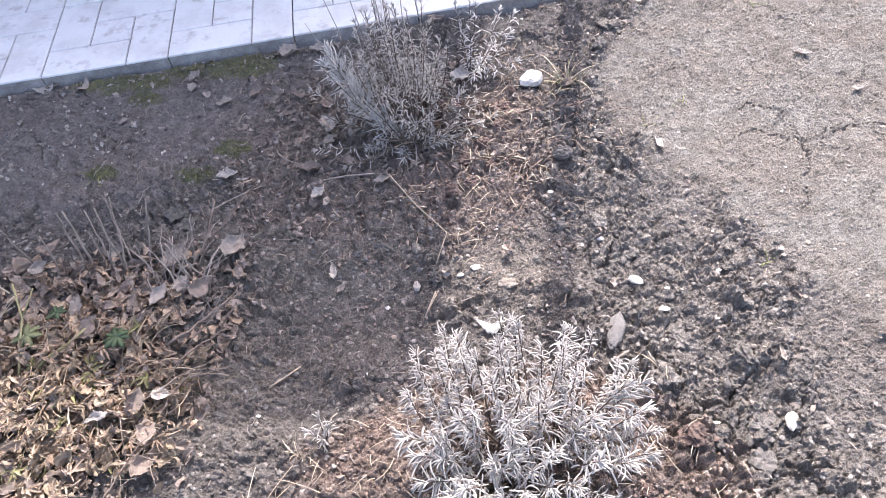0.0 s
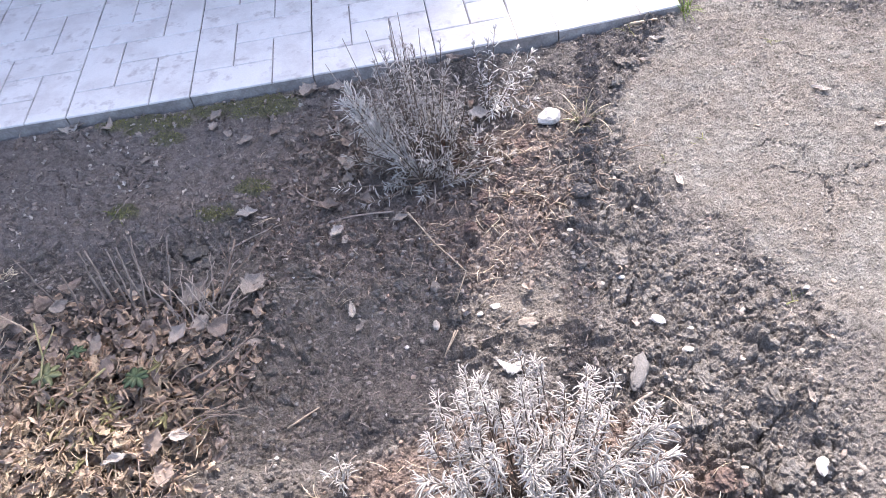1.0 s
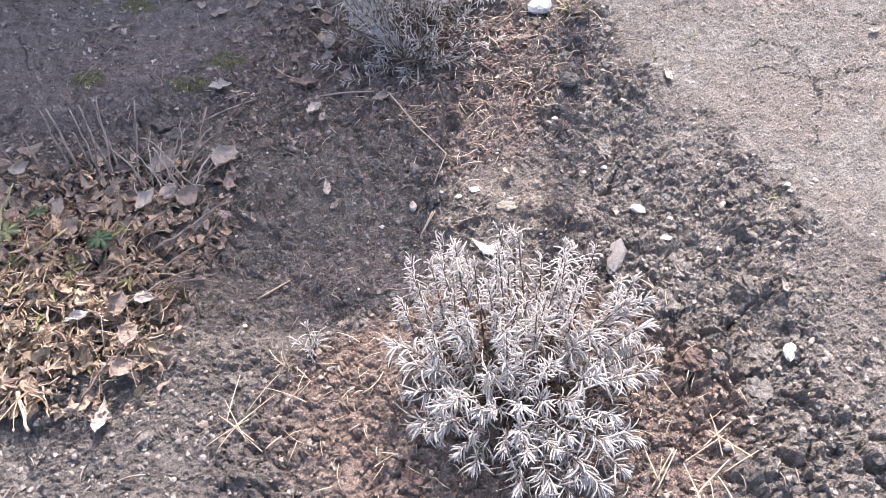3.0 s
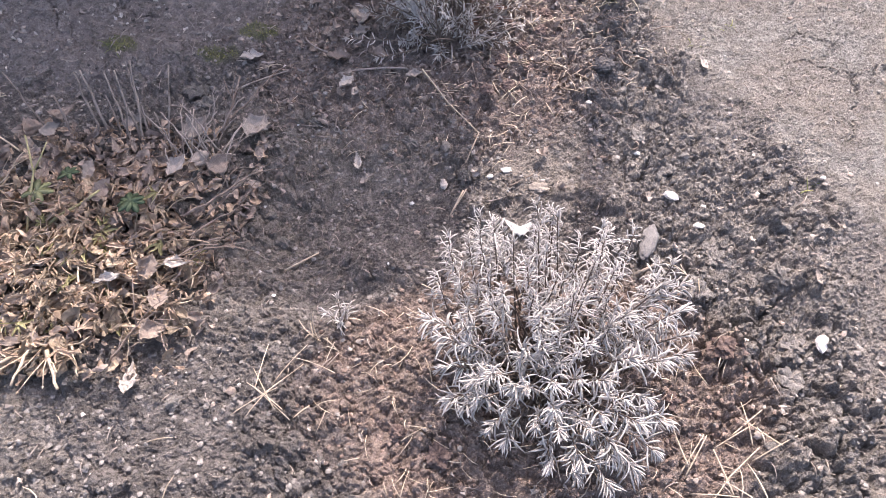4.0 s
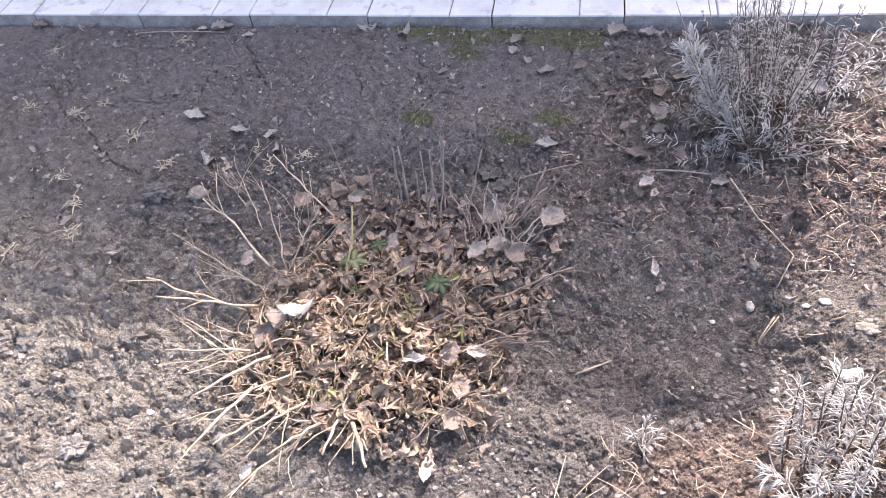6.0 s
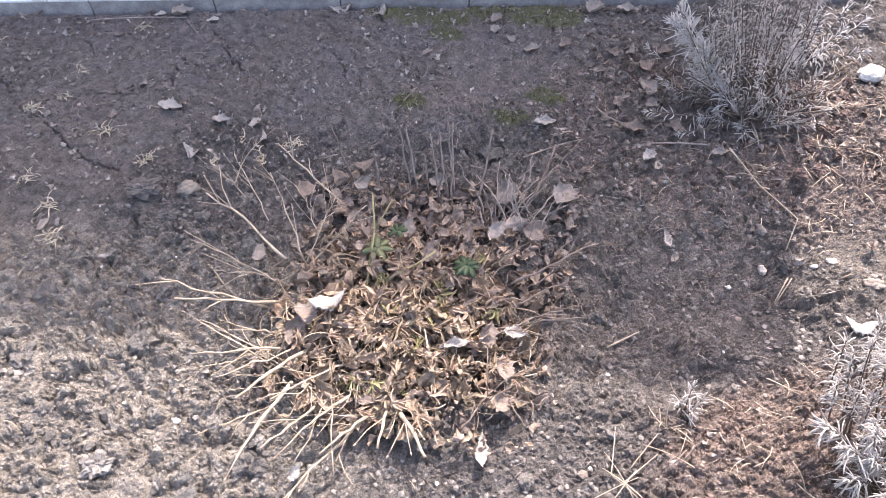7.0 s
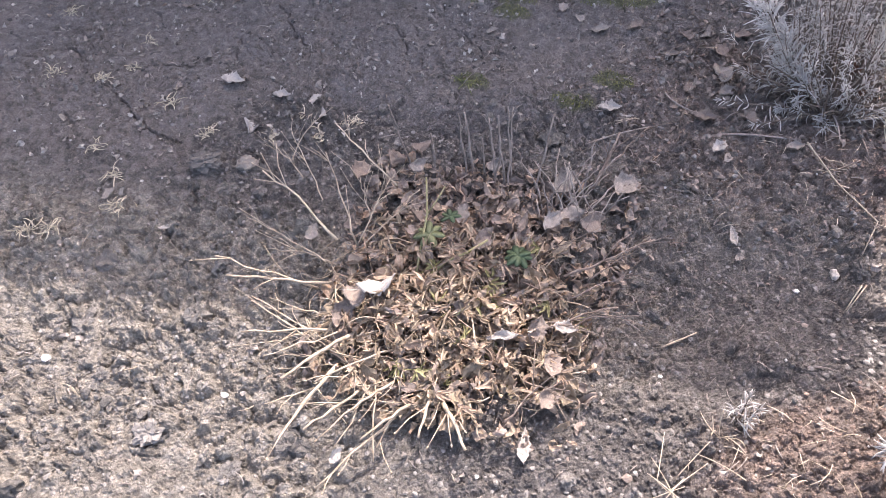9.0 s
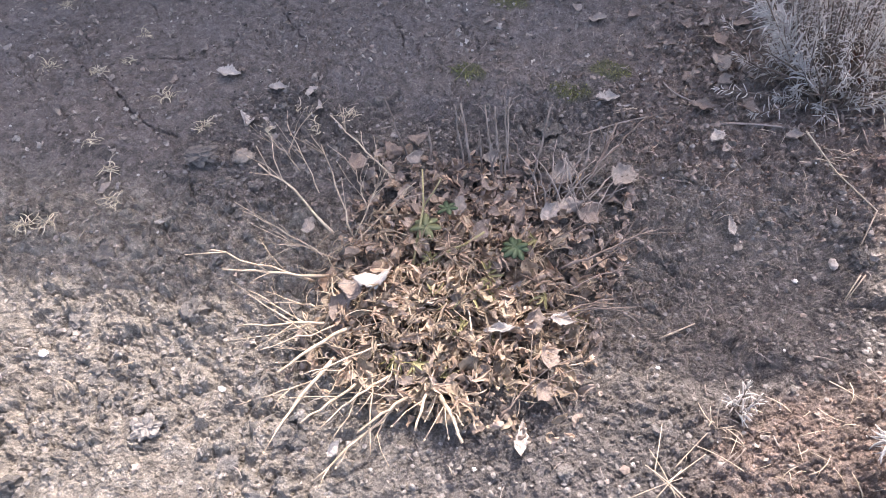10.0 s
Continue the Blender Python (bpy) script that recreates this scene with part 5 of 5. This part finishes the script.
stone("white_stone", "broken white stone with a rough face beside the peat", 0.181, 1.545, 0.025, 0.023, 0.016, WHITE_STONE, 50, 3, 0.40, 0.35)
stone("dark_stone", "dark grey rounded soil lump", 0.224, 1.311, 0.020, 0.016, 0.014, DARK_STONE, 20, 4)
stone("grey_stone", "smooth grey oblong stone at the edge of the clods", 0.269, 0.901, 0.013, 0.034, 0.006, GREY_STONE, -18, 5, 0.1, 0.25)
fallen_leaf(0.070, 0.932, 4.4, 165, "lobed", "white", 0.006, 5, 10)
stone("tan_stone", "tan pebble at the rim of the dead clump", -1.073, 1.037, 0.019, 0.015, 0.013, TAN_STONE, 20, 7)
stone("soil_lump", "large rounded lump of grey soil", -1.145, 1.020, 0.028, 0.02, 0.012, DARK_STONE, 10, 8, 0.45)
stone("soil_lump", "pale lump of dry soil on the tilled bed", -0.985, 0.524, 0.017, 0.018, 0.012, CRUMB, 10, 9, 0.5)
for i, (x, y, r) in enumerate(((-1.087, 0.978, 0.016), (-1.025, 0.986, 0.013), (-0.965, 1.045, 0.015), (-1.180, 0.939, 0.012), (0.329, 0.820, 0.018), (0.376, 0.884, 0.016), (0.274, 1.143, 0.014), (-0.847, 0.505, 0.014), (-1.107, 0.585, 0.016), (-0.399, 0.604, 0.013))):
    stone("soil_lump", "crumbly lump of grey soil on the bed", x, y, r, r * uni(0.7, 1.0), r * uni(0.5, 0.7), CLOD, uni(0, 180), 60 + i, 0.5, 0.9, "soil lumps")
for i, (x, y, r) in enumerate(((0.034, 1.309, 0.015), (0.073, 1.345, 0.012), (0.047, 1.250, 0.013), (0.107, 1.391, 0.012), (0.086, 1.287, 0.010), (0.009, 1.224, 0.012), (0.117, 1.458, 0.013), (0.136, 1.514, 0.011), (0.040, 1.405, 0.011), (0.217, 0.578, 0.012), (-0.030, 0.552, 0.014), (0.274, 0.644, 0.012), (-0.087, 0.581, 0.010))):
    stone("peat_lump", "dark brown crumbly lump of peat", x, y, r, r * uni(0.7, 1.0), r * uni(0.55, 0.8), DARK_PEAT, uni(0, 180), 90 + i, 0.5, 0.4, "peat lumps")
stone("dark_stone", "dark reddish lump of peat beside the silver lavender", 0.357, 0.720, 0.022, 0.018, 0.014, DARK_PEAT, 20, 81, 0.4, 0.4)
stone("white_stone", "white chip with a flat top on the path edge", 0.496, 0.743, 0.009, 0.014, 0.007, WHITE_STONE, -10, 10, 0.25)
stone("tan_stone", "flat sandy pebble on the crusted soil", 0.103, 1.013, 0.015, 0.010, 0.004, TAN_STONE, 5, 17, 0.4)
for i, (x, y, r, turn) in enumerate(((0.049, 1.058, 0.0095, 0), (0.022, 1.045, 0.006, 30), (-0.109, 0.999, 0.005, 0), (0.319, 1.009, 0.012, -20), (0.354, 0.944, 0.0085, 0), (0.394, 0.748, 0.006, 0), (0.367, 0.988, 0.005, 0), (0.194, 1.214, 0.006, 0), (-1.213, 0.592, 0.009, 0), (-0.905, 0.605, 0.007, 0), (0.274, 1.110, 0.006, 0), (-0.299, 0.788, 0.004, 0), (0.570, 1.056, 0.005, 0), (0.460, 1.023, 0.005, 0))):
    stone("white_pebble", "small white pebble on the soil", x, y, r * 1.0, r * 0.68, r * 0.5, WHITE_STONE, turn, 30 + i, 0.25, group="white pebbles")
stone("snail_shell", "small pale empty snail shell", -0.057, 1.035, 0.006, 0.010, 0.006, PALE_LEAF, 10, 12, 0.1)


# ---- loose soil, specks, straw, moss ----
def scatter(n, want, seed, box=(-2.032, 1.175, 0.36, 2.0)):
    """Chance places, kept in proportion to want(x, y)."""
    g = np.random.RandomState(seed)
    x, y = g.uniform(box[0], box[1], n), g.uniform(box[2], box[3], n)
    keep = (g.uniform(0, 1, n) < want(x, y)) & (behind_kerb(x, y) < -0.012)
    x, y = x[keep], y[keep]
    return x, y, lay(x, y), g


def crumbs(name, label, n, want, lo, hi, mat, seed, levels=1, power=2.5, flat=0.75):
    x, y, z, g = scatter(n, want, seed)
    which = g.randint(0, 10, len(x))
    r = lo + (hi - lo) * g.uniform(0, 1, len(x)) ** power
    turn = g.uniform(0, 6.28, len(x))
    vs, fs, base = [], [], 0
    for k in range(10):
        v, f = rock_points(levels, seed + k, 0.6 if levels < 3 else 0.8, (1, g.uniform(0.6, 1), g.uniform(0.8, 1.1) * flat))
        v, f = np.array([tuple(p) for p in v]), np.array(f)
        at = which == k
        c, sn, rr = np.cos(turn[at])[:, None], np.sin(turn[at])[:, None], r[at][:, None]
        px = (v[None, :, 0] * c - v[None, :, 1] * sn) * rr + x[at][:, None]
        py = (v[None, :, 0] * sn + v[None, :, 1] * c) * rr + y[at][:, None]
        pz = v[None, :, 2] * rr + z[at][:, None] + 0.05 * rr
        vs.append(np.stack([px, py, pz], -1).reshape(-1, 3))
        m = int(at.sum())
        fs.append((f[None] + (base + len(v) * np.arange(m))[:, None, None]).reshape(-1, 3))
        base += m * len(v)
    vs, fs = np.concatenate(vs).astype(np.float32), np.concatenate(fs).astype(np.int32)
    me = bpy.data.meshes.new(name)
    me.vertices.add(len(vs))
    me.vertices.foreach_set("co", vs.ravel())
    me.loops.add(fs.size)
    me.loops.foreach_set("vertex_index", fs.ravel())
    me.polygons.add(len(fs))
    me.polygons.foreach_set("loop_start", np.arange(0, fs.size, 3, dtype=np.int32))
    me.polygons.foreach_set("use_smooth", np.zeros(len(fs), bool))
    me.update(calc_edges=True)
    me.materials.append(mat)
    thing(name, label, "soil", kind="stuff", data=me)


def loose_want(x, y):
    path, ridge, peat, strip, flat, moss = zones(x, y)
    return np.clip((1 - path) * (1 - 0.85 * strip) * (1 - 0.5 * flat) * (0.45 + 0.55 * step(fbm(x * 6, y * 6, 200), 0.4, 0.6)), 0.02, 1) * (1 - 0.8 * peat)


def clod_want(x, y):
    """Where the spade has left clods: along the ridge, and here and there on the loose bed."""
    path, ridge, peat, strip, flat, moss = zones(x, y)
    bold = step(fbm(x * 7, y * 7, 81, 2), 0.34, 0.6)
    rugged = step(fbm(x * 5, y * 5, 15, 3), 0.42, 0.62)
    return ridge * (0.35 + 0.65 * bold) * (1 - peat) + 0.30 * rugged * (1 - ridge) * (1 - path) * (1 - strip) * (1 - peat)


crumbs("soil_crumbs", "loose dry crumbs of soil", 34000, loose_want, 0.0014, 0.0052, CRUMB, 1)
crumbs("soil_clods", "large crumbly clods of grey soil", 12000, lambda x, y: clod_want(x, y) * 0.12, 0.008, 0.021, CLOD, 2, 3, 1.8, 0.62)
crumbs("soil_clods", "small rough clods of grey soil", 26000, lambda x, y: clod_want(x, y) * 0.42, 0.0035, 0.010, CLOD, 8, 2, 1.8, 0.7)
crumbs("soil_crumbs", "damp dark crumbs of soil", 8000, lambda x, y: zones(x, y)[3] * 0.3 + 0.6 * blob(x, y, -0.749, 1.234, 0.35, 0.07), 0.0015, 0.006, DARK_CRUMB, 3)
crumbs("peat_crumbs", "reddish brown peat crumbs round the lavenders", 64000, lambda x, y: zones(x, y)[2], 0.0008, 0.004, PEAT, 4)
crumbs("chips", "tiny pale chips and seed husks", 6000, lambda x, y: 0.07 * (1 - 0.8 * zones(x, y)[0]) + 0.10 * zones(x, y)[3] + 0.10 * zones(x, y)[2] + 0.08 * zones(x, y)[4], 0.0010, 0.0038, WHITE_STONE, 5, 1, 3)
crumbs("grit", "fine grit and crumbs on the trodden path", 26000, lambda x, y: zones(x, y)[0] * 0.8, 0.0008, 0.004, GRIT, 6, 1, 3)


def straws(name, label, n, want, lo, hi, r, mat, seed):
    x, y, z, g = scatter(n, want, seed)
    out = Shape()
    for i in range(len(x)):
        a, s = g.uniform(0, 6.28), g.uniform(lo, hi)
        d = Vector((math.cos(a), math.sin(a), g.uniform(-0.05, 0.25))) * s * 0.5
        c = Vector((x[i], y[i], z[i] + 0.003 + abs(d.z)))
        k = Vector((-d.y, d.x, 0)) * g.uniform(-0.3, 0.3) + Vector((0, 0, g.uniform(0, 0.2) * s))
        rr = r * g.uniform(0.6, 1.3)
        out.tube([c - d, c - d * 0.3 + k * 0.8, c + d * 0.35 + k * 0.7, c + d], [rr, rr, rr * 0.9, rr * 0.5], 4)
    thing(name, label, "straw", kind="stuff", data=out.mesh(name, mat))


straws("dry_straws", "short dry straws and needles on the peat", 9000, lambda x, y: 0.6 * zones(x, y)[2] * (0.4 + 0.6 * step(x, -0.35, 0)), 0.012, 0.045, 0.0007, STRAW, 11)
straws("dry_straws", "tawny straws beside the tall lavender", 5000, lambda x, y: step(blob(x, y, 0.12, 1.45, 0.22, 0.25), 0.2, 0.6) * 0.6, 0.012, 0.05, 0.0009, STRAW, 14)
straws("dry_straws", "brown woody bits beside the tall lavender", 9000, lambda x, y: step(blob(x, y, 0.10, 1.42, 0.24, 0.27), 0.2, 0.6) * 0.7, 0.012, 0.05, 0.0012, DARK_STALK, 15)
straws("dry_straws", "scattered weathered bits of grass on the bed", 8000, lambda x, y: 0.16 + 0.2 * blob(x, y, -0.157, 1.163, 0.3, 0.3) + 0.1 * step(-x, 0.1, 0.3) * step(y, 1.0, 1.2), 0.006, 0.03, 0.0008, GREY_STRAW, 12)
straws("dry_straws", "pale bits of straw on the tilled soil", 1300, lambda x, y: 0.14 * step(-y, -0.95, -0.75), 0.012, 0.05, 0.0009, STRAW, 13)
crumbs("leaf_flakes", "broken brown flakes of dead leaf", 2600, lambda x, y: 0.06 + 0.25 * zones(x, y)[2] + 0.3 * blob(x, y, -0.350, 1.467, 0.12, 0.25), 0.002, 0.008, DRY_LEAF, 7)


def scraps(name, label, n, want, lo, hi, mat, seed, box=(-2.032, 1.175, 0.36, 2.0)):
    x, y, z, g = scatter(n, want, seed, box)
    out = Shape()
    for i in range(len(x)):
        curled_leaf(out, x[i], y[i], z[i] + 0.002, g.uniform(lo, hi), g.uniform(0.12, 0.36))
    thing(name, label, "leaf litter", kind="stuff", data=out.mesh(name, mat, False))


scraps("leaf_scraps", "brown scraps of dead leaf round the grey lavender", 5400, lambda x, y: 0.7 * blob(x, y, -0.310, 1.465, 0.10, 0.22) + 0.6 * blob(x, y, -0.037, 1.400, 0.2, 0.17) + 0.35 * blob(x, y, -0.398, 1.090, 0.1, 0.1) + 0.12 * blob(x, y, -0.108, 1.161, 0.25, 0.2), 0.008, 0.024, DRY_LEAF, 31, (-0.7, 0.3, 0.9, 1.8))
scraps("leaf_scraps", "brown scraps of dead leaf along the kerb", 9000, lambda x, y: 0.22 * step(behind_kerb(x, y), -0.10, -0.02) * (x < 0.3) + 0.02 * zones(x, y)[3], 0.008, 0.026, DRY_LEAF, 32)
scraps("leaf_scraps", "pale grey scraps of leaf and bark on the bed", 20000, lambda x, y: (0.04 + 0.09 * zones(x, y)[3] + 0.06 * zones(x, y)[2]) * (1 - zones(x, y)[0]), 0.006, 0.02, GREY_LEAF, 33)

scraps("leaf_scraps", "bleached bits of leaf on the damp strip", 13000, lambda x, y: 0.10 * zones(x, y)[3] + 0.4 * blob(x, y, -1.002, 1.171, 0.09, 0.06), 0.006, 0.017, PALE_LEAF, 34)

straws("dry_straws", "pale straw and twiglets on the sunlit side of the grey lavender", 4000, lambda x, y: 0.8 * blob(x, y, 0.050, 1.404, 0.09, 0.13) * (x > -0.02), 0.012, 0.05, 0.0009, PALE_STRAW, 14)


def twig(label, pts, r, mat):
    out = Shape()
    pts = [(x, y, gz(x, y) + z) for x, y, z in pts]
    dense = []
    if len(pts) == 3:
        a, b, c = (Vector(p) for p in pts)
        dense = curve(a, b, c, 9)
    else:
        for a, b in zip(pts, pts[1:]):
            dense += [Vector(a).lerp(Vector(b), u / 3) for u in range(3)]
        dense.append(Vector(pts[-1]))
    out.tube(dense, [r * (1 - 0.4 * i / (len(dense) - 1)) for i in range(len(dense))], 6)
    thing("twig", label, "twig", group="loose twigs", data=out.mesh("twig", mat))


twig("long bent straw lying across the bed", [(-0.111, 1.263, 0.012), (-0.059, 1.198, 0.014), (-0.001, 1.129, 0.012), (-0.021, 1.070, 0.006)], 0.0016, STRAW)
twig("split double straw on the soil", [(-0.022, 1.015, 0.006), (-0.041, 0.975, 0.006)], 0.0014, STRAW)
twig("split double straw on the soil", [(-0.017, 1.013, 0.009), (-0.041, 0.970, 0.006)], 0.0012, STRAW)
twig("grey fallen twig under the tall lavender", [(-0.254, 1.281, 0.006), (-0.205, 1.285, 0.012), (-0.117, 1.281, 0.010)], 0.0024, GREY_STRAW)
twig("thin twig lying by the dead clump", [(-0.477, 1.223, 0.006), (-0.428, 1.252, 0.014), (-0.370, 1.280, 0.012)], 0.0018, GREY_STRAW)
twig("thin curved twig on damp soil", [(-0.361, 1.390, 0.006), (-0.342, 1.330, 0.014), (-0.273, 1.326, 0.01)], 0.0018, GREY_STRAW)
twig("short dark twig on crusted soil", [(0.055, 1.020, 0.006), (0.093, 1.042, 0.006)], 0.0018, WOOD)
twig("pale straw on the soil", [(-0.299, 0.850, 0.006), (-0.251, 0.889, 0.008)], 0.0018, STRAW)
twig("thin dry stem by the kerb", [(-1.545, 1.521, 0.006), (-1.436, 1.541, 0.01), (-1.306, 1.560, 0.006)], 0.0016, GREY_STRAW)
twig("thin dry stem by the kerb", [(-1.296, 1.544, 0.008), (-1.198, 1.446, 0.004)], 0.0014, GREY_STRAW)
twig("short pale stick by the slabs", [(0.397, 1.836, 0.008), (0.462, 1.850, 0.008)], 0.004, STRAW)
twig("pale stick among the clods", [(0.245, 0.842, 0.01), (0.282, 0.859, 0.012)], 0.0035, TAN_STONE)
for k in range(9):
    x, y = -0.242 + uni(-0.05, 0.05), 0.637 + uni(-0.04, 0.04)
    a = uni(0, 3.14)
    twig("dry grass stem in a loose heap", [(x - 0.035 * math.cos(a), y - 0.035 * math.sin(a), 0.006), (x, y, 0.016), (x + 0.035 * math.cos(a), y + 0.035 * math.sin(a), 0.01)], 0.0008, STRAW)
for k in range(14):
    x, y = 0.33 + uni(-0.1, 0.12), 0.576 + uni(-0.06, 0.06)
    a = uni(0, 3.14)
    twig("dry grass stem on the peat", [(x - 0.03 * math.cos(a), y - 0.03 * math.sin(a), 0.006), (x, y, 0.014), (x + 0.03 * math.cos(a), y + 0.03 * math.sin(a), 0.01)], 0.0011, STRAW)


def tuft(x, y, n, size, mat, label, flat=0.5):
    root = thing("grass_tuft", label, "grass", x, y, gz(x, y) - 0.002, "grass tufts")
    for k in range(n):
        out = Shape()
        a = uni(0, 6.28)
        out.arch((uni(-0.009, 0.009), uni(-0.009, 0.009), 0), (math.cos(a), math.sin(a), uni(0.5, 4.0) * (1 - flat) + 0.1), size * uni(0.4, 1.25), 0.0019, uni(0.2, 1.8), 7, 0.25, uni(-0.8, 0.8))
        part("blade", out, mat, root)


tuft(0.532, 1.872, 34, 0.06, FRESH_GRASS, "small green grass tuft at the end of the slabs", 0.4)
tuft(0.252, 1.530, 26, 0.075, PALE_STRAW, "dry upright grass tuft on the path edge", 0.3)
tuft(0.256, 1.524, 12, 0.07, GRASS, "thin greenish grass blades in a dry tuft", 0.3)
tuft(0.552, 1.043, 7, 0.028, GRASS, "tiny green grass sprouts among clods", 0.5)
tuft(-0.728, 1.333, 12, 0.032, GRASS, "sparse green seedlings on damp soil", 0.7)
shoot = thing("lavender_shoot", "small dry pale lavender offshoot on the peat", "lavender", -0.189, 0.748, gz(-0.189, 0.748) - 0.003)
for tx, ty, h in ((0.0, 0.01, 0.05), (0.015, 0.0, 0.04), (-0.015, -0.005, 0.035), (0.005, -0.015, 0.03)):
    sprig(shoot, (tx * 0.2, ty * 0.2, 0), (tx * 0.6, ty * 0.6, h * 0.5), (tx, ty, h), 0.026, SILVER, 0.2, 6, 0.0024, 0.0014, 0.5, droop=1.2)
tuft(-0.214, 0.710, 10, 0.05, STRAW, "dry upright straw stubs", 0.1)
tuft(0.388, 1.832, 6, 0.03, GRASS, "small grass sprouts by the kerb", 0.4)
for x, y, size in ((-1.619, 1.202, 0.030), (-1.307, 1.164, 0.034), (-1.194, 1.109, 0.038), (-1.400, 1.027, 0.036), (-1.331, 0.969, 0.040), (-1.268, 0.893, 0.034), (-1.391, 0.798, 0.044), (-1.498, 1.205, 0.026), (-1.449, 1.253, 0.026), (-1.713, 1.416, 0.032), (-1.458, 1.341, 0.026), (-1.345, 0.811, 0.03), (-1.392, 1.507, 0.03), (-1.034, 1.193, 0.03), (-0.970, 1.149, 0.028), (-1.060, 1.120, 0.026), (-0.923, 1.189, 0.03)):
    root = thing("grass_tuft", "withered pale grass rosette on damp soil", "grass", x, y, gz(x, y), "grass tufts")
    for k in range(rng.randint(16, 30)):
        out, a = Shape(), uni(0, 6.28)
        out.arch((uni(-0.013, 0.013), uni(-0.010, 0.010), 0.003), (math.cos(a), math.sin(a), uni(0.1, 0.8)), size * uni(0.25, 1.0), uni(0.0014, 0.0026), uni(0.2, 1.4), 7, 0.35, uni(-2.6, 2.6))
        part("blade", out, PALE_STRAW, root)
for x, y in ((0.482, 1.445), (0.694, 1.740), (0.408, 1.393)):
    tuft(x, y, 5, 0.02, GRASS, "tiny grass sprout on the path", 0.6)


def moss_pads():
    x, y, z, g = scatter(60000, lambda x, y: zones(x, y)[5] * 0.18, 21, (-1.3, -0.35, 1.25, 1.8))
    out = Shape()
    for i in range(len(x)):
        h, w, a = g.uniform(0.002, 0.005), 0.0012, g.uniform(0, 6.28)
        c = Vector((x[i], y[i], z[i]))
        ring = [c + Vector((math.cos(a + k * 2.09) * w, math.sin(a + k * 2.09) * w, -0.001)) for k in range(3)]
        out.add(ring + [c + Vector((g.uniform(-0.002, 0.002), g.uniform(-0.002, 0.002), h))], [(0, 1, 3), (1, 2, 3), (2, 0, 3)])
    thing("moss", "thin yellow-green moss on the damp strip by the kerb", "moss", kind="stuff", data=out.mesh("moss", MOSS_GREEN))


moss_pads()
